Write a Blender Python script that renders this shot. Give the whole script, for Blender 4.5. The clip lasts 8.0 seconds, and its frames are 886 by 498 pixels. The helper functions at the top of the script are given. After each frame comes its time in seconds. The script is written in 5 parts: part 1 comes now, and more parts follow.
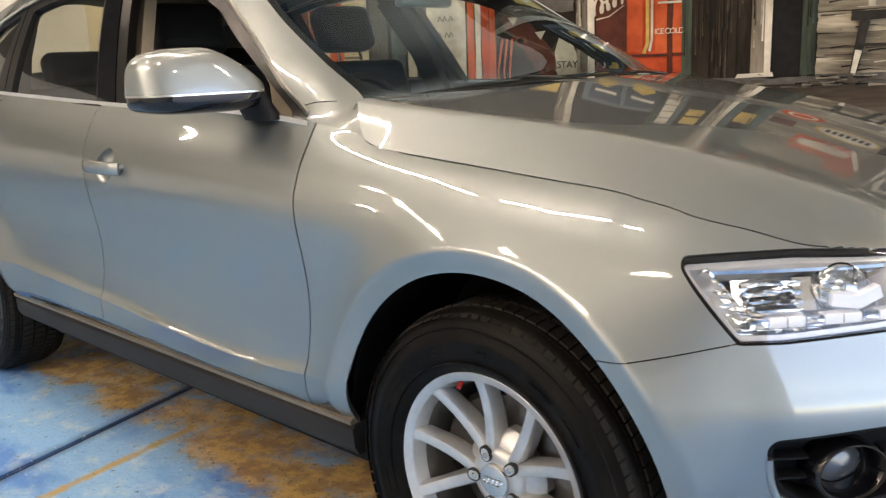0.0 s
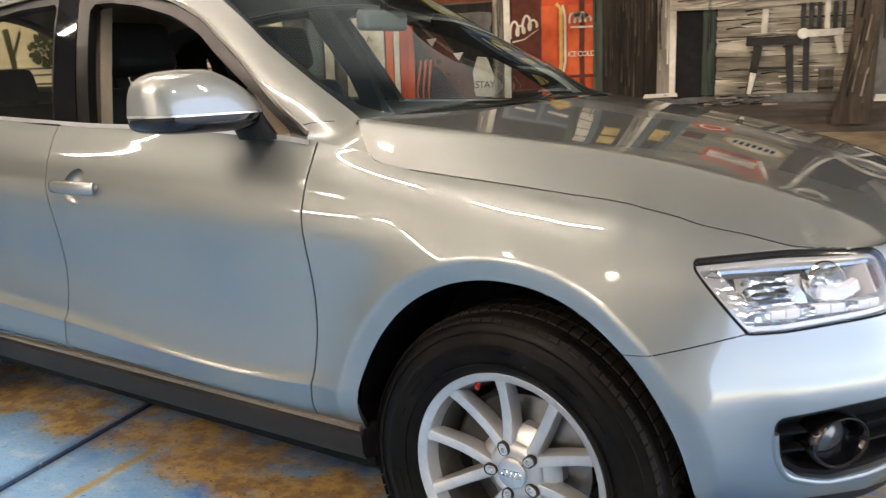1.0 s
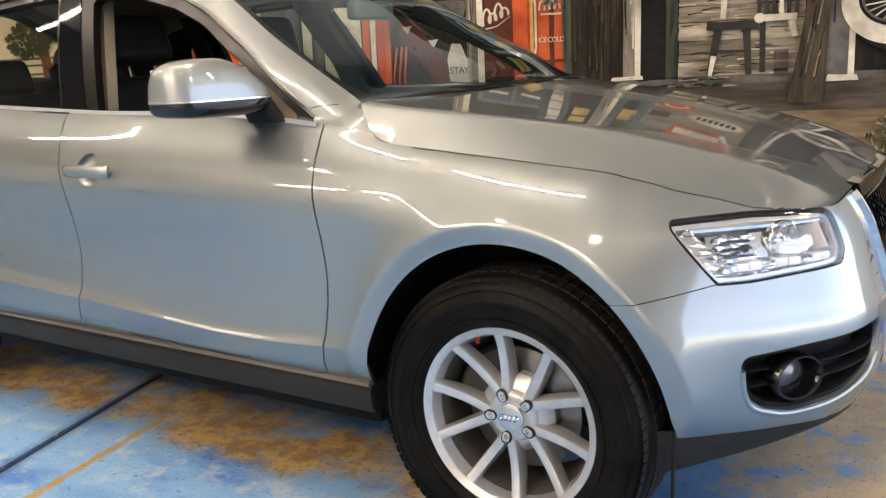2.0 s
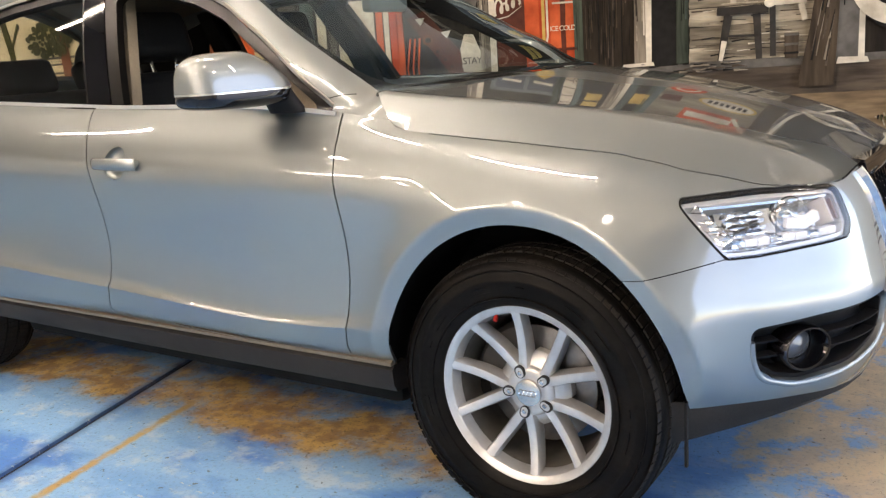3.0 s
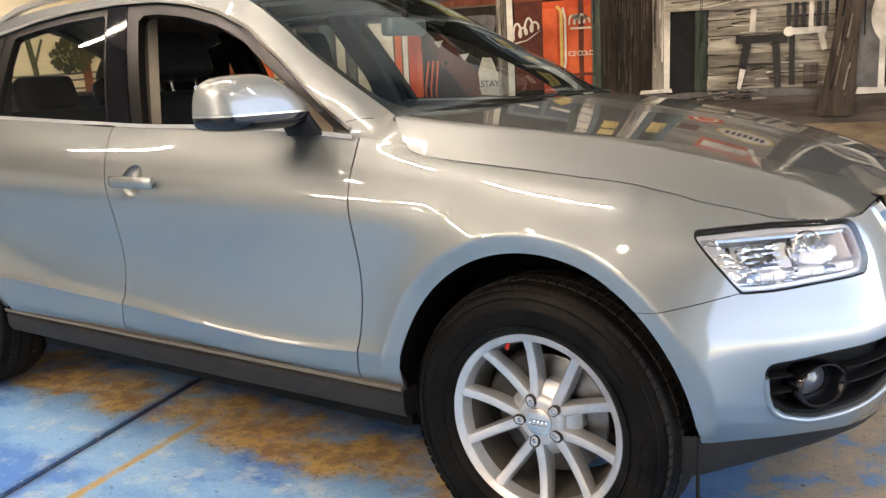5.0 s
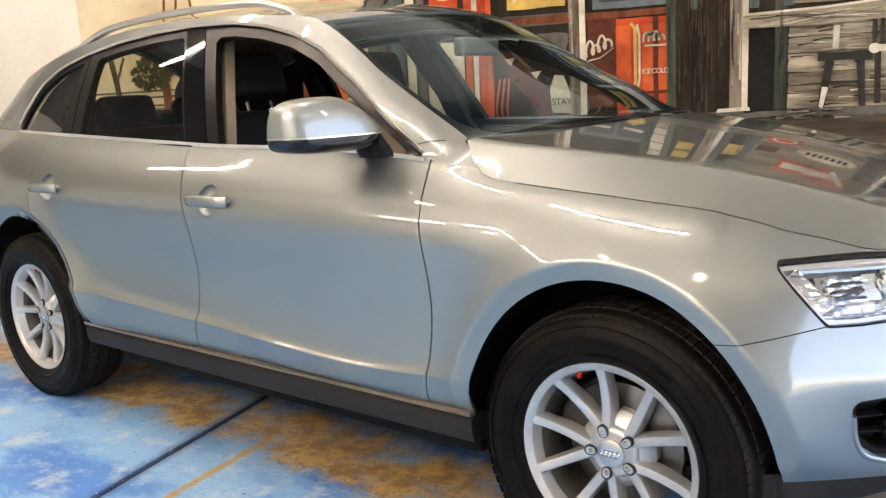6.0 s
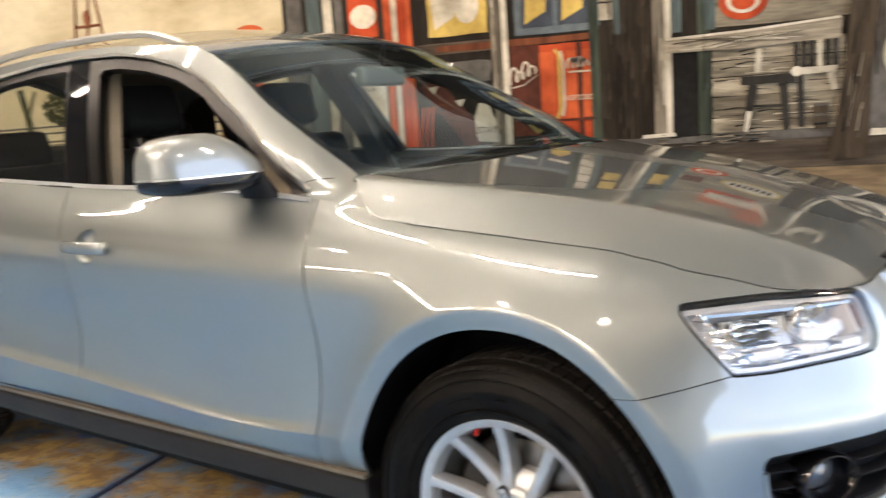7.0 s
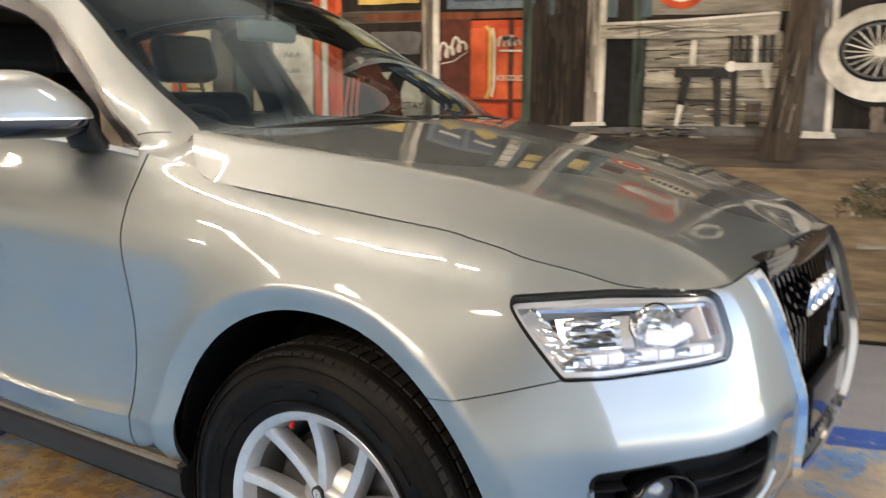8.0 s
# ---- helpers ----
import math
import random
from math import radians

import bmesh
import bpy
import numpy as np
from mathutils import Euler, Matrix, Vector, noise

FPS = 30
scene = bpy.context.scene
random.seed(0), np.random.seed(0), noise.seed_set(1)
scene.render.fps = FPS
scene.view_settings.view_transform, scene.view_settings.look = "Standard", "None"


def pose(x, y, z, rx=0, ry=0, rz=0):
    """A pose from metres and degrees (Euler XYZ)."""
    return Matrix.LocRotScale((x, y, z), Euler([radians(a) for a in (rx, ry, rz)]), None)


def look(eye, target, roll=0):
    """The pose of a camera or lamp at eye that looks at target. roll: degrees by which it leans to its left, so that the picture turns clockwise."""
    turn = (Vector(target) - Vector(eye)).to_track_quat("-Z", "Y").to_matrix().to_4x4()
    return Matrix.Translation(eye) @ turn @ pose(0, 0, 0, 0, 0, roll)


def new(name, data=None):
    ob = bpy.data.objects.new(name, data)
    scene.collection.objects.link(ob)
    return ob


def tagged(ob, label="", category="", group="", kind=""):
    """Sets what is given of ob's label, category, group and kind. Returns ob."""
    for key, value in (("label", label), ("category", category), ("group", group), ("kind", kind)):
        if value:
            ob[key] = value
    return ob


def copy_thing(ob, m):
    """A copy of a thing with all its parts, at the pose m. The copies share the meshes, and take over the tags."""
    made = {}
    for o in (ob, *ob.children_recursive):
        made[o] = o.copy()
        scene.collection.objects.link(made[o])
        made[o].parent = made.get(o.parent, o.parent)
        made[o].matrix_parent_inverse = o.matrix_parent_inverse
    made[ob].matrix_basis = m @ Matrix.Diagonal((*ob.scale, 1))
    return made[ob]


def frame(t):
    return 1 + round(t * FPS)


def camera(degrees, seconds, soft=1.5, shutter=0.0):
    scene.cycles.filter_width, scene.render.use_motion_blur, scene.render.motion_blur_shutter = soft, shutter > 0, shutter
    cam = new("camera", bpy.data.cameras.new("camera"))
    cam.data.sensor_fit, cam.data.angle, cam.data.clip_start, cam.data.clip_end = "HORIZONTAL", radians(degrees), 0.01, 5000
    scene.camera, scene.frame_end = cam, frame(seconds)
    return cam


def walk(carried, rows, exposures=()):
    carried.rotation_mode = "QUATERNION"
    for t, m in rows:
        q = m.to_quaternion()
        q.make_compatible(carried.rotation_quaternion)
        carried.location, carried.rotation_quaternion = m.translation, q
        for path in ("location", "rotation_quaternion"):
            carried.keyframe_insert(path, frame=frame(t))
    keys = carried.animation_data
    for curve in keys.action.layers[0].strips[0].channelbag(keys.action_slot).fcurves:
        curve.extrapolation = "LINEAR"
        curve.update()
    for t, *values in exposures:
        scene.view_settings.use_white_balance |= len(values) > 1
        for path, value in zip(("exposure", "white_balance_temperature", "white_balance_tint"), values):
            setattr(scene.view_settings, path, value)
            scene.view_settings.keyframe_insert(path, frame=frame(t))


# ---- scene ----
cam = camera(53.6, 8.0, soft=1.3, shutter=0.4)
PATH = [
    (0, (1.086, -2.127, 1.209), (-0.271, -0.721, 0.785), -2.5),
    (0.5, (0.969, -2.284, 1.226), (-0.285, -0.78, 0.817), -2.5),
    (1, (0.924, -2.42, 1.234), (-0.207, -0.82, 0.836), -2.1),
    (1.5, (0.943, -2.553, 1.239), (-0.113, -0.907, 0.82), -2.2),
    (3, (1.009, -2.721, 1.226), (-0.08, -1.103, 0.783), -4.0),
    (3.5, (1.015, -2.711, 1.225), (-0.067, -1.088, 0.781), -3.7),
    (4, (1.025, -2.704, 1.222), (-0.047, -1.075, 0.78), -3.3),
    (5.5, (0.994, -2.716, 1.259), (-0.181, -1.141, 0.885), -2.8),
    (6, (0.982, -2.694, 1.267), (-0.262, -1.17, 0.905), -3.0),
    (6.4, (0.971, -2.638, 1.269), (-0.307, -1.143, 0.913), -3.5),
    (6.5, (0.97, -2.612, 1.261), (-0.307, -1.112, 0.915), -3.6),
    (7, (0.998, -2.446, 1.273), (-0.166, -0.849, 0.963), -3.9),
    (7.5, (1.091, -2.34, 1.257), (0.161, -0.61, 0.881), -2.7),
    (8, (1.108, -2.114, 1.21), (0.01, -0.479, 0.863), 0.3),
]
walk(cam, [(t, look(eye, target, roll)) for t, eye, target, roll in PATH], exposures=[(0, -0.18, 7950, 20), (4, 0.02, 7900, 23), (6, 0.02, 8000, 21), (7.5, -0.02, 7900, 20), (8, -0.02, 7900, 20)])

# ---- light: a closed workshop under rows of fluorescent battens ----
SKY_GLOW = 1.08
world = bpy.data.worlds.new("world")
scene.world = world
world.use_nodes = True
sky = world.node_tree.nodes.new("ShaderNodeTexSky")
sky.sky_type, sky.sun_disc, sky.sun_elevation, sky.sun_rotation = "NISHITA", False, radians(50), radians(200)
world.node_tree.links.new(sky.outputs[0], world.node_tree.nodes["Background"].inputs[0])
world.node_tree.nodes["Background"].inputs[1].default_value = SKY_GLOW
TUBE_GLOW = 215.0


# ---- materials ----
def material(name, color, rough=.5, metal=0.0, grain=0.0, scale=40.0, bump=0.0, coat=0.0, mix=None, blotch=3.0, stretch=(1, 1, 1), detail=6.0, sheen=0.0):
    """A surface with fine grain, wide blotches of a second colour, and relief."""
    m = bpy.data.materials.new(name)
    m.use_nodes = True
    n, l = m.node_tree.nodes, m.node_tree.links
    b = n["Principled BSDF"]
    b.inputs["Base Color"].default_value = (*color, 1)
    b.inputs["Roughness"].default_value, b.inputs["Metallic"].default_value = rough, metal
    b.inputs["Coat Weight"].default_value, b.inputs["Coat Roughness"].default_value = coat, .03
    if not (grain or bump or mix):
        return m
    where, space = n.new("ShaderNodeTexCoord"), n.new("ShaderNodeMapping")
    space.inputs["Scale"].default_value = stretch
    l.new(where.outputs["Object"], space.inputs["Vector"])
    fine = n.new("ShaderNodeTexNoise")
    fine.inputs["Scale"].default_value, fine.inputs["Detail"].default_value = scale, detail
    l.new(space.outputs["Vector"], fine.inputs["Vector"])
    wide = n.new("ShaderNodeTexNoise")
    wide.inputs["Scale"].default_value, wide.inputs["Detail"].default_value = blotch, 5
    l.new(space.outputs["Vector"], wide.inputs["Vector"])
    tint = n.new("ShaderNodeMix")
    tint.data_type = "RGBA"
    tint.inputs[6].default_value = (*color, 1)
    tint.inputs[7].default_value = (*(mix or [c * .7 for c in color]), 1)
    ramp = n.new("ShaderNodeValToRGB")
    ramp.color_ramp.elements[0].position, ramp.color_ramp.elements[1].position = .42, .66
    l.new(wide.outputs["Fac"], ramp.inputs["Fac"])
    l.new(ramp.outputs["Color"], tint.inputs[0])
    dusk = n.new("ShaderNodeMix")
    dusk.data_type, dusk.blend_type = "RGBA", "MULTIPLY"
    dusk.inputs[0].default_value = grain
    l.new(tint.outputs[2], dusk.inputs[6])
    l.new(fine.outputs["Color"], dusk.inputs[7])
    grey = n.new("ShaderNodeValToRGB")
    grey.color_ramp.elements[0].position, grey.color_ramp.elements[1].position = .3, .62
    grey.color_ramp.elements[0].color = (.35, .35, .35, 1)
    l.new(fine.outputs["Fac"], grey.inputs["Fac"])
    l.new(grey.outputs["Color"], dusk.inputs[7])
    l.new(dusk.outputs[2], b.inputs["Base Color"])
    if bump:
        rise = n.new("ShaderNodeBump")
        rise.inputs["Strength"].default_value, rise.inputs["Distance"].default_value = bump, .01
        l.new(fine.outputs["Fac"], rise.inputs["Height"])
        l.new(rise.outputs["Normal"], b.inputs["Normal"])
    return m


def glowing(name, color, strength):
    m = material(name, color)
    b = m.node_tree.nodes["Principled BSDF"]
    b.inputs["Emission Color"].default_value, b.inputs["Emission Strength"].default_value = (*color, 1), strength
    return m


def clear(name, tint, ior=1.5, sheen=(1, 1, 1)):
    """Thin glass: what lies behind shows through, and the pane mirrors by Fresnel."""
    m = bpy.data.materials.new(name)
    m.use_nodes = True
    n, l = m.node_tree.nodes, m.node_tree.links
    n.remove(n["Principled BSDF"])
    see, shine, both, edge = n.new("ShaderNodeBsdfTransparent"), n.new("ShaderNodeBsdfGlossy"), n.new("ShaderNodeMixShader"), n.new("ShaderNodeLayerWeight")
    see.inputs["Color"].default_value = (*tint, 1)
    shine.inputs["Roughness"].default_value = .01
    shine.inputs["Color"].default_value = (*sheen, 1)
    edge.inputs["Blend"].default_value = .5
    power, level = n.new("ShaderNodeMath"), n.new("ShaderNodeMapRange")
    power.operation = "POWER"
    power.inputs[1].default_value = 4.2
    l.new(edge.outputs["Facing"], power.inputs[0])
    l.new(power.outputs[0], level.inputs[0])
    level.inputs[3].default_value, level.inputs[4].default_value = 2 * ((ior - 1) / (ior + 1)) ** 2, 1.0
    l.new(level.outputs[0], both.inputs[0])
    l.new(see.outputs[0], both.inputs[1])
    l.new(shine.outputs[0], both.inputs[2])
    l.new(both.outputs[0], n["Material Output"].inputs["Surface"])
    return m


def paint_metallic():
    """Silver flake paint under a clear coat."""
    m = material("silver_paint", (.270, .292, .287), .4, .95, coat=1.0)
    n, l = m.node_tree.nodes, m.node_tree.links
    b = n["Principled BSDF"]
    where, flake, level = n.new("ShaderNodeTexCoord"), n.new("ShaderNodeTexNoise"), n.new("ShaderNodeMapRange")
    flake.inputs["Scale"].default_value, flake.inputs["Detail"].default_value = 900, 2
    l.new(where.outputs["Object"], flake.inputs["Vector"])
    level.inputs[3].default_value, level.inputs[4].default_value = .40, .50
    l.new(flake.outputs["Fac"], level.inputs[0])
    l.new(level.outputs[0], b.inputs["Roughness"])
    b.inputs["Coat Roughness"].default_value, b.inputs["Coat IOR"].default_value = .03, 1.95
    b.inputs["Specular Tint"].default_value = (.05, .05, .047, 1)
    return m


silver = paint_metallic()
black_gloss = material("black_gloss", (.004, .004, .005), .035, coat=.1)
black_plastic = material("black_plastic", (.010, .010, .011), .55, grain=.5, scale=300, bump=.15)
grey_plastic = material("grey_plastic", (.026, .024, .023), .55, grain=.4, scale=260, bump=.12, mix=(.018, .018, .018))
seal_rubber = material("seal_rubber", (.006, .006, .006), .7, grain=.4, scale=200)
frame_trim = material("frame_trim", (.006, .0055, .005), .32, grain=.3, scale=120)
trim_strip = material("trim_strip", (.20, .16, .115), .45, .2, grain=.25, scale=90)
chrome = material("chrome", (.8, .8, .8), .07, 1.0)
dull_chrome = material("satin_chrome", (.62, .61, .58), .25, 1.0)
alloy = material("alloy_wheel", (.60, .60, .59), .38, .75, coat=.4, grain=.12, scale=60, mix=(.52, .515, .50), blotch=7)
# barrel's alloy: shade between the spokes and brake dust, both put into the colour
alloy_shaded = material("shaded_dusty_alloy", (.15, .138, .12), .5, .6, grain=.4, scale=30)
tyre_rubber = material("tyre_rubber", (.004, .0036, .0032), .42, grain=.4, scale=70, bump=.1, mix=(.009, .0075, .006), blotch=9)
tread_rubber = material("tread_rubber", (.018, .0172, .0165), .7, grain=.5, scale=120, mix=(.022, .018, .014), blotch=14)
steel_disc = material("brake_steel", (.21, .206, .20), .38, .85, grain=.4, scale=40)
cast_dark = material("cast_iron", (.025, .023, .02), .6, .2, grain=.5, scale=50)
red_cap = material("red_cap", (.5, .02, .012), .4)
glass_screen = clear("windscreen_glass", (.70, .77, .76), 1.52, (.38, .50, .60))
glass_side = clear("tinted_glass", (.80, .80, .74), 1.52)
lens_clear = clear("lamp_lens", (.97, .98, .98), 1.4)
reflector = material("reflector", (.9, .9, .9), .1, 1.0)
lamp_white = material("lamp_white", (.8, .8, .8), .25, coat=.5)
amber = material("amber", (.20, .09, .035), .25, coat=.5)
seat_black = material("seat_leather", (.009, .009, .010), .5, grain=.4, scale=150, bump=.2, mix=(.014, .014, .015))
cabin_beige = material("pillar_lining", (.27, .225, .165), .85, grain=.25, scale=220, bump=.1)
cabin_dark = material("cabin_plastic", (.011, .011, .012), .55, grain=.4, scale=220, bump=.15)
fog_glass = material("fog_glass", (.15, .155, .165), .22, .5, coat=.3)
lamp_grey = material("lamp_housing", (.60, .59, .58), .2, .3)


def prism_chrome(name, color, scale, strength, stretch):
    """Bright plating pressed into small facets."""
    m = material(name, color, .12, .95)
    n, l = m.node_tree.nodes, m.node_tree.links
    where, space, cell, rise = n.new("ShaderNodeTexCoord"), n.new("ShaderNodeMapping"), n.new("ShaderNodeTexVoronoi"), n.new("ShaderNodeBump")
    space.inputs["Scale"].default_value = stretch
    cell.feature, cell.inputs["Scale"].default_value = "F1", scale
    rise.inputs["Strength"].default_value, rise.inputs["Distance"].default_value = strength, .02
    l.new(where.outputs["Object"], space.inputs["Vector"])
    l.new(space.outputs["Vector"], cell.inputs["Vector"])
    l.new(cell.outputs["Distance"], rise.inputs["Height"])
    l.new(rise.outputs["Normal"], n["Principled BSDF"].inputs["Normal"])
    return m


facet_plate = prism_chrome("facet_plating", (.82, .83, .84), 34, .55, (1, 1, 2.2))
mirror_back = material("mirror_back", (.10, .135, .13), .35, coat=.3, grain=.2, scale=90)
signal_cream = material("signal_cream", (.62, .54, .46), .3, .1, coat=.4, grain=.15, scale=180)
for dull in (black_plastic, grey_plastic, seal_rubber, tyre_rubber, tread_rubber, seat_black, cabin_dark, cabin_beige, frame_trim):
    dull.node_tree.nodes["Principled BSDF"].inputs["Specular IOR Level"].default_value = .14
tyre_rubber.node_tree.nodes["Principled BSDF"].inputs["Specular IOR Level"].default_value = .07
frame_trim.node_tree.nodes["Principled BSDF"].inputs["Specular IOR Level"].default_value = .22
rail_metal = material("rail_metal", (.62, .60, .56), .28, 1.0)

# ---- building helpers ----
def part(name, bm, mat=None, parent=None, label="", sharp=40):
    """Links a bmesh as one mesh object."""
    me = bpy.data.meshes.new(name)
    bm.normal_update()
    bm.to_mesh(me)
    bm.free()
    if mat:
        me.materials.append(mat)
    for p in me.polygons:
        p.use_smooth = True
    me.set_sharp_from_angle(angle=radians(sharp))
    ob = new(name, me)
    ob.parent = parent
    if label:
        ob["label"] = label
    return ob


def thing(name, label, category, group="", at=(0, 0, 0)):
    ob = new(name)
    ob.location = at
    return tagged(ob, label, category, group)


def box(x0, x1, y0, y1, z0, z1, round=0.0, bm=None):
    """A box between two corners, with rounded edges, into bm or a new bmesh."""
    b = bmesh.new()
    bmesh.ops.create_cube(b, size=1)
    for v in b.verts:
        v.co = Vector(((x0 + x1) / 2 + v.co.x * (x1 - x0), (y0 + y1) / 2 + v.co.y * (y1 - y0), (z0 + z1) / 2 + v.co.z * (z1 - z0)))
    if round:
        bmesh.ops.bevel(b, geom=b.edges[:], offset=round, segments=2, profile=.6, affect="EDGES")
    return b if bm is None else pour(b, bm)


def pour(b, bm, m=None):
    """Moves the bmesh b into bm."""
    if m is not None:
        bmesh.ops.transform(b, matrix=m, verts=b.verts[:])
    me = bpy.data.meshes.new("pour")
    b.to_mesh(me)
    b.free()
    bm.from_mesh(me)
    bpy.data.meshes.remove(me)
    return bm


def lathe(points, turns=64, m=None):
    """A shape turned about the y axis from (radius, y) points."""
    bm = bmesh.new()
    rings = [[bm.verts.new((r * math.cos(a), y, r * math.sin(a))) for a in (k * math.tau / turns for k in range(turns))] for r, y in points]
    for a, b in zip(rings, rings[1:]):
        for k in range(turns):
            bm.faces.new((a[k], b[k], b[k - 1], a[k - 1]))
    if m is not None:
        bmesh.ops.transform(bm, matrix=m, verts=bm.verts[:])
    bmesh.ops.recalc_face_normals(bm, faces=bm.faces[:])
    return bm


def rod(a, b, r, r2=None, sides=12, bm=None):
    a, b = Vector(a), Vector(b)
    t = bmesh.new()
    bmesh.ops.create_cone(t, cap_ends=True, segments=sides, radius1=r, radius2=r if r2 is None else r2, depth=(b - a).length)
    m = Matrix.Translation((a + b) / 2) @ (b - a).to_track_quat("Z", "Y").to_matrix().to_4x4()
    return pour(t, bm if bm is not None else bmesh.new(), m)


def sweep(path, section, closed=False, up=(0, 0, 1)):
    """A section of (across, up) points drawn along a path."""
    bm, rings, n = bmesh.new(), [], len(path)
    for i, p in enumerate(path):
        p = Vector(p)
        d = (Vector(path[(i + 1) % n if closed else min(i + 1, n - 1)]) - Vector(path[(i - 1) % n if closed else max(i - 1, 0)])).normalized()
        side = d.cross(Vector(up)).normalized()
        top = side.cross(d)
        rings.append([bm.verts.new(p + side * a + top * b) for a, b in section])
    k = len(section)
    for i in range(n if closed else n - 1):
        a, b = rings[i], rings[(i + 1) % n]
        for j in range(k):
            bm.faces.new((a[j], a[(j + 1) % k], b[(j + 1) % k], b[j]))
    if not closed:
        bm.faces.new(rings[0][::-1]), bm.faces.new(rings[-1])
    bmesh.ops.recalc_face_normals(bm, faces=bm.faces[:])
    return bm


def inside(points, rounding=0.0):
    """How far (u, w) lies inside a polygon; negative outside."""
    p = np.array(points, float)

    def f(u, w):
        u, w = np.broadcast_arrays(u, w)
        best, odd = np.full(u.shape, 1e9), np.zeros(u.shape, bool)
        for (x0, y0), (x1, y1) in zip(p, np.roll(p, -1, axis=0)):
            dx, dy = x1 - x0, y1 - y0
            k = np.clip(((u - x0) * dx + (w - y0) * dy) / (dx * dx + dy * dy), 0, 1)
            best = np.minimum(best, np.hypot(u - x0 - k * dx, w - y0 - k * dy))
            hit = (y0 > w) != (y1 > w)
            odd ^= hit & (u < x0 + (w - y0) * dx / (dy if dy else 1e-9))
        return np.where(odd, best, -best) + rounding

    return f


def cut_panel(surface, us, ws, keep, depth=.012, both=False, flip=False, lift=0.0, side=-1):
    """A panel cut from a surface where all of keep(u, w, p) are positive; its rim turns inwards by depth."""
    U, W = np.meshgrid(us, ws, indexing="ij")
    P = surface(U, W)
    F = np.stack([np.broadcast_to(f, U.shape) for f in keep(U, W, P)])
    low, high = F.min(0), F.max(0)
    verts, index, faces = [], {}, []

    def vid(u, w):
        key = (round(u, 6), round(w, 6))
        if key not in index:
            index[key] = len(verts)
            verts.append((u, w))
        return index[key]

    for i in range(len(us) - 1):
        for j in range(len(ws) - 1):
            corner = [(i, j), (i + 1, j), (i + 1, j + 1), (i, j + 1)]
            f = np.array([F[:, a, b] for a, b in corner])
            if (f.max(0) <= 0).any():
                continue
            poly = [(us[a], ws[b], *f[k]) for k, (a, b) in enumerate(corner)]
            if f.min() <= 0:
                for c in range(2, 2 + f.shape[1]):
                    out = []
                    for a, b in zip(poly, poly[1:] + poly[:1]):
                        if a[c] > 0:
                            out.append(a)
                        if (a[c] > 0) != (b[c] > 0):
                            t = a[c] / (a[c] - b[c])
                            out.append(tuple(x + (y - x) * t for x, y in zip(a, b)))
                    poly = out
                    if len(poly) < 3:
                        break
            ids = []
            for v in poly:
                k = vid(v[0], v[1])
                if k not in ids:
                    ids.append(k)
            if len(ids) > 2:
                faces.append(ids)
    uw = np.array(verts)
    e = 1e-3
    p = surface(uw[:, 0], uw[:, 1])
    du = surface(uw[:, 0] + e, uw[:, 1]) - surface(uw[:, 0] - e, uw[:, 1])
    dw = surface(uw[:, 0], np.clip(uw[:, 1] + e, ws[0], ws[-1])) - surface(uw[:, 0], np.clip(uw[:, 1] - e, ws[0], ws[-1]))
    n = np.cross(du, dw)
    n /= np.linalg.norm(n, axis=1, keepdims=True) + 1e-12
    if flip:
        n = -n
    p = p + n * lift
    bm = bmesh.new()
    for sign in ((1, -1) if both else (1,)):
        vs = [bm.verts.new((x, y * sign, z)) for x, y, z in p]
        fs = []
        for f in faces:
            ring = [vs[k] for k in f]
            try:
                fs.append(bm.faces.new(ring if (sign > 0) != flip else ring[::-1]))
            except ValueError:
                pass
        if depth:
            rim = [ed for ed in {ed for f in fs for ed in f.edges} if len(ed.link_faces) == 1 and not all(abs(v.co.y) < 2e-3 for v in ed.verts)]
            number = {v: k for k, v in enumerate(vs)}
            inner = {}
            for ed in rim:
                for v in ed.verts:
                    if v not in inner:
                        d = n[number[v]] * depth
                        inner[v] = bm.verts.new((v.co.x - d[0], v.co.y - d[1] * sign, v.co.z - d[2]))
            for ed in rim:
                loop = ed.link_loops[0]
                a, b = loop.vert, loop.link_loop_next.vert
                bm.faces.new((b, a, inner[a], inner[b]))
    if both:
        bmesh.ops.remove_doubles(bm, verts=[v for v in bm.verts if abs(v.co.y) < 3e-3], dist=1e-3)
    return bm


def mirrored(ob, name, parent, label=""):
    """The same part on the car's other side."""
    bm = bmesh.new()
    bm.from_mesh(ob.data)
    for v in bm.verts:
        v.co.y = -v.co.y
    bmesh.ops.reverse_faces(bm, faces=bm.faces[:])
    return part(name, bm, ob.data.materials[0], parent, label)



# ---- the room, turned against the car ----
TURN = pose(0, 0, 0, 0, 0, 15.5)
WALL_Y, JOINT_X, EAST, HIGH = 2.31, -1.95, 4.8, 6.5


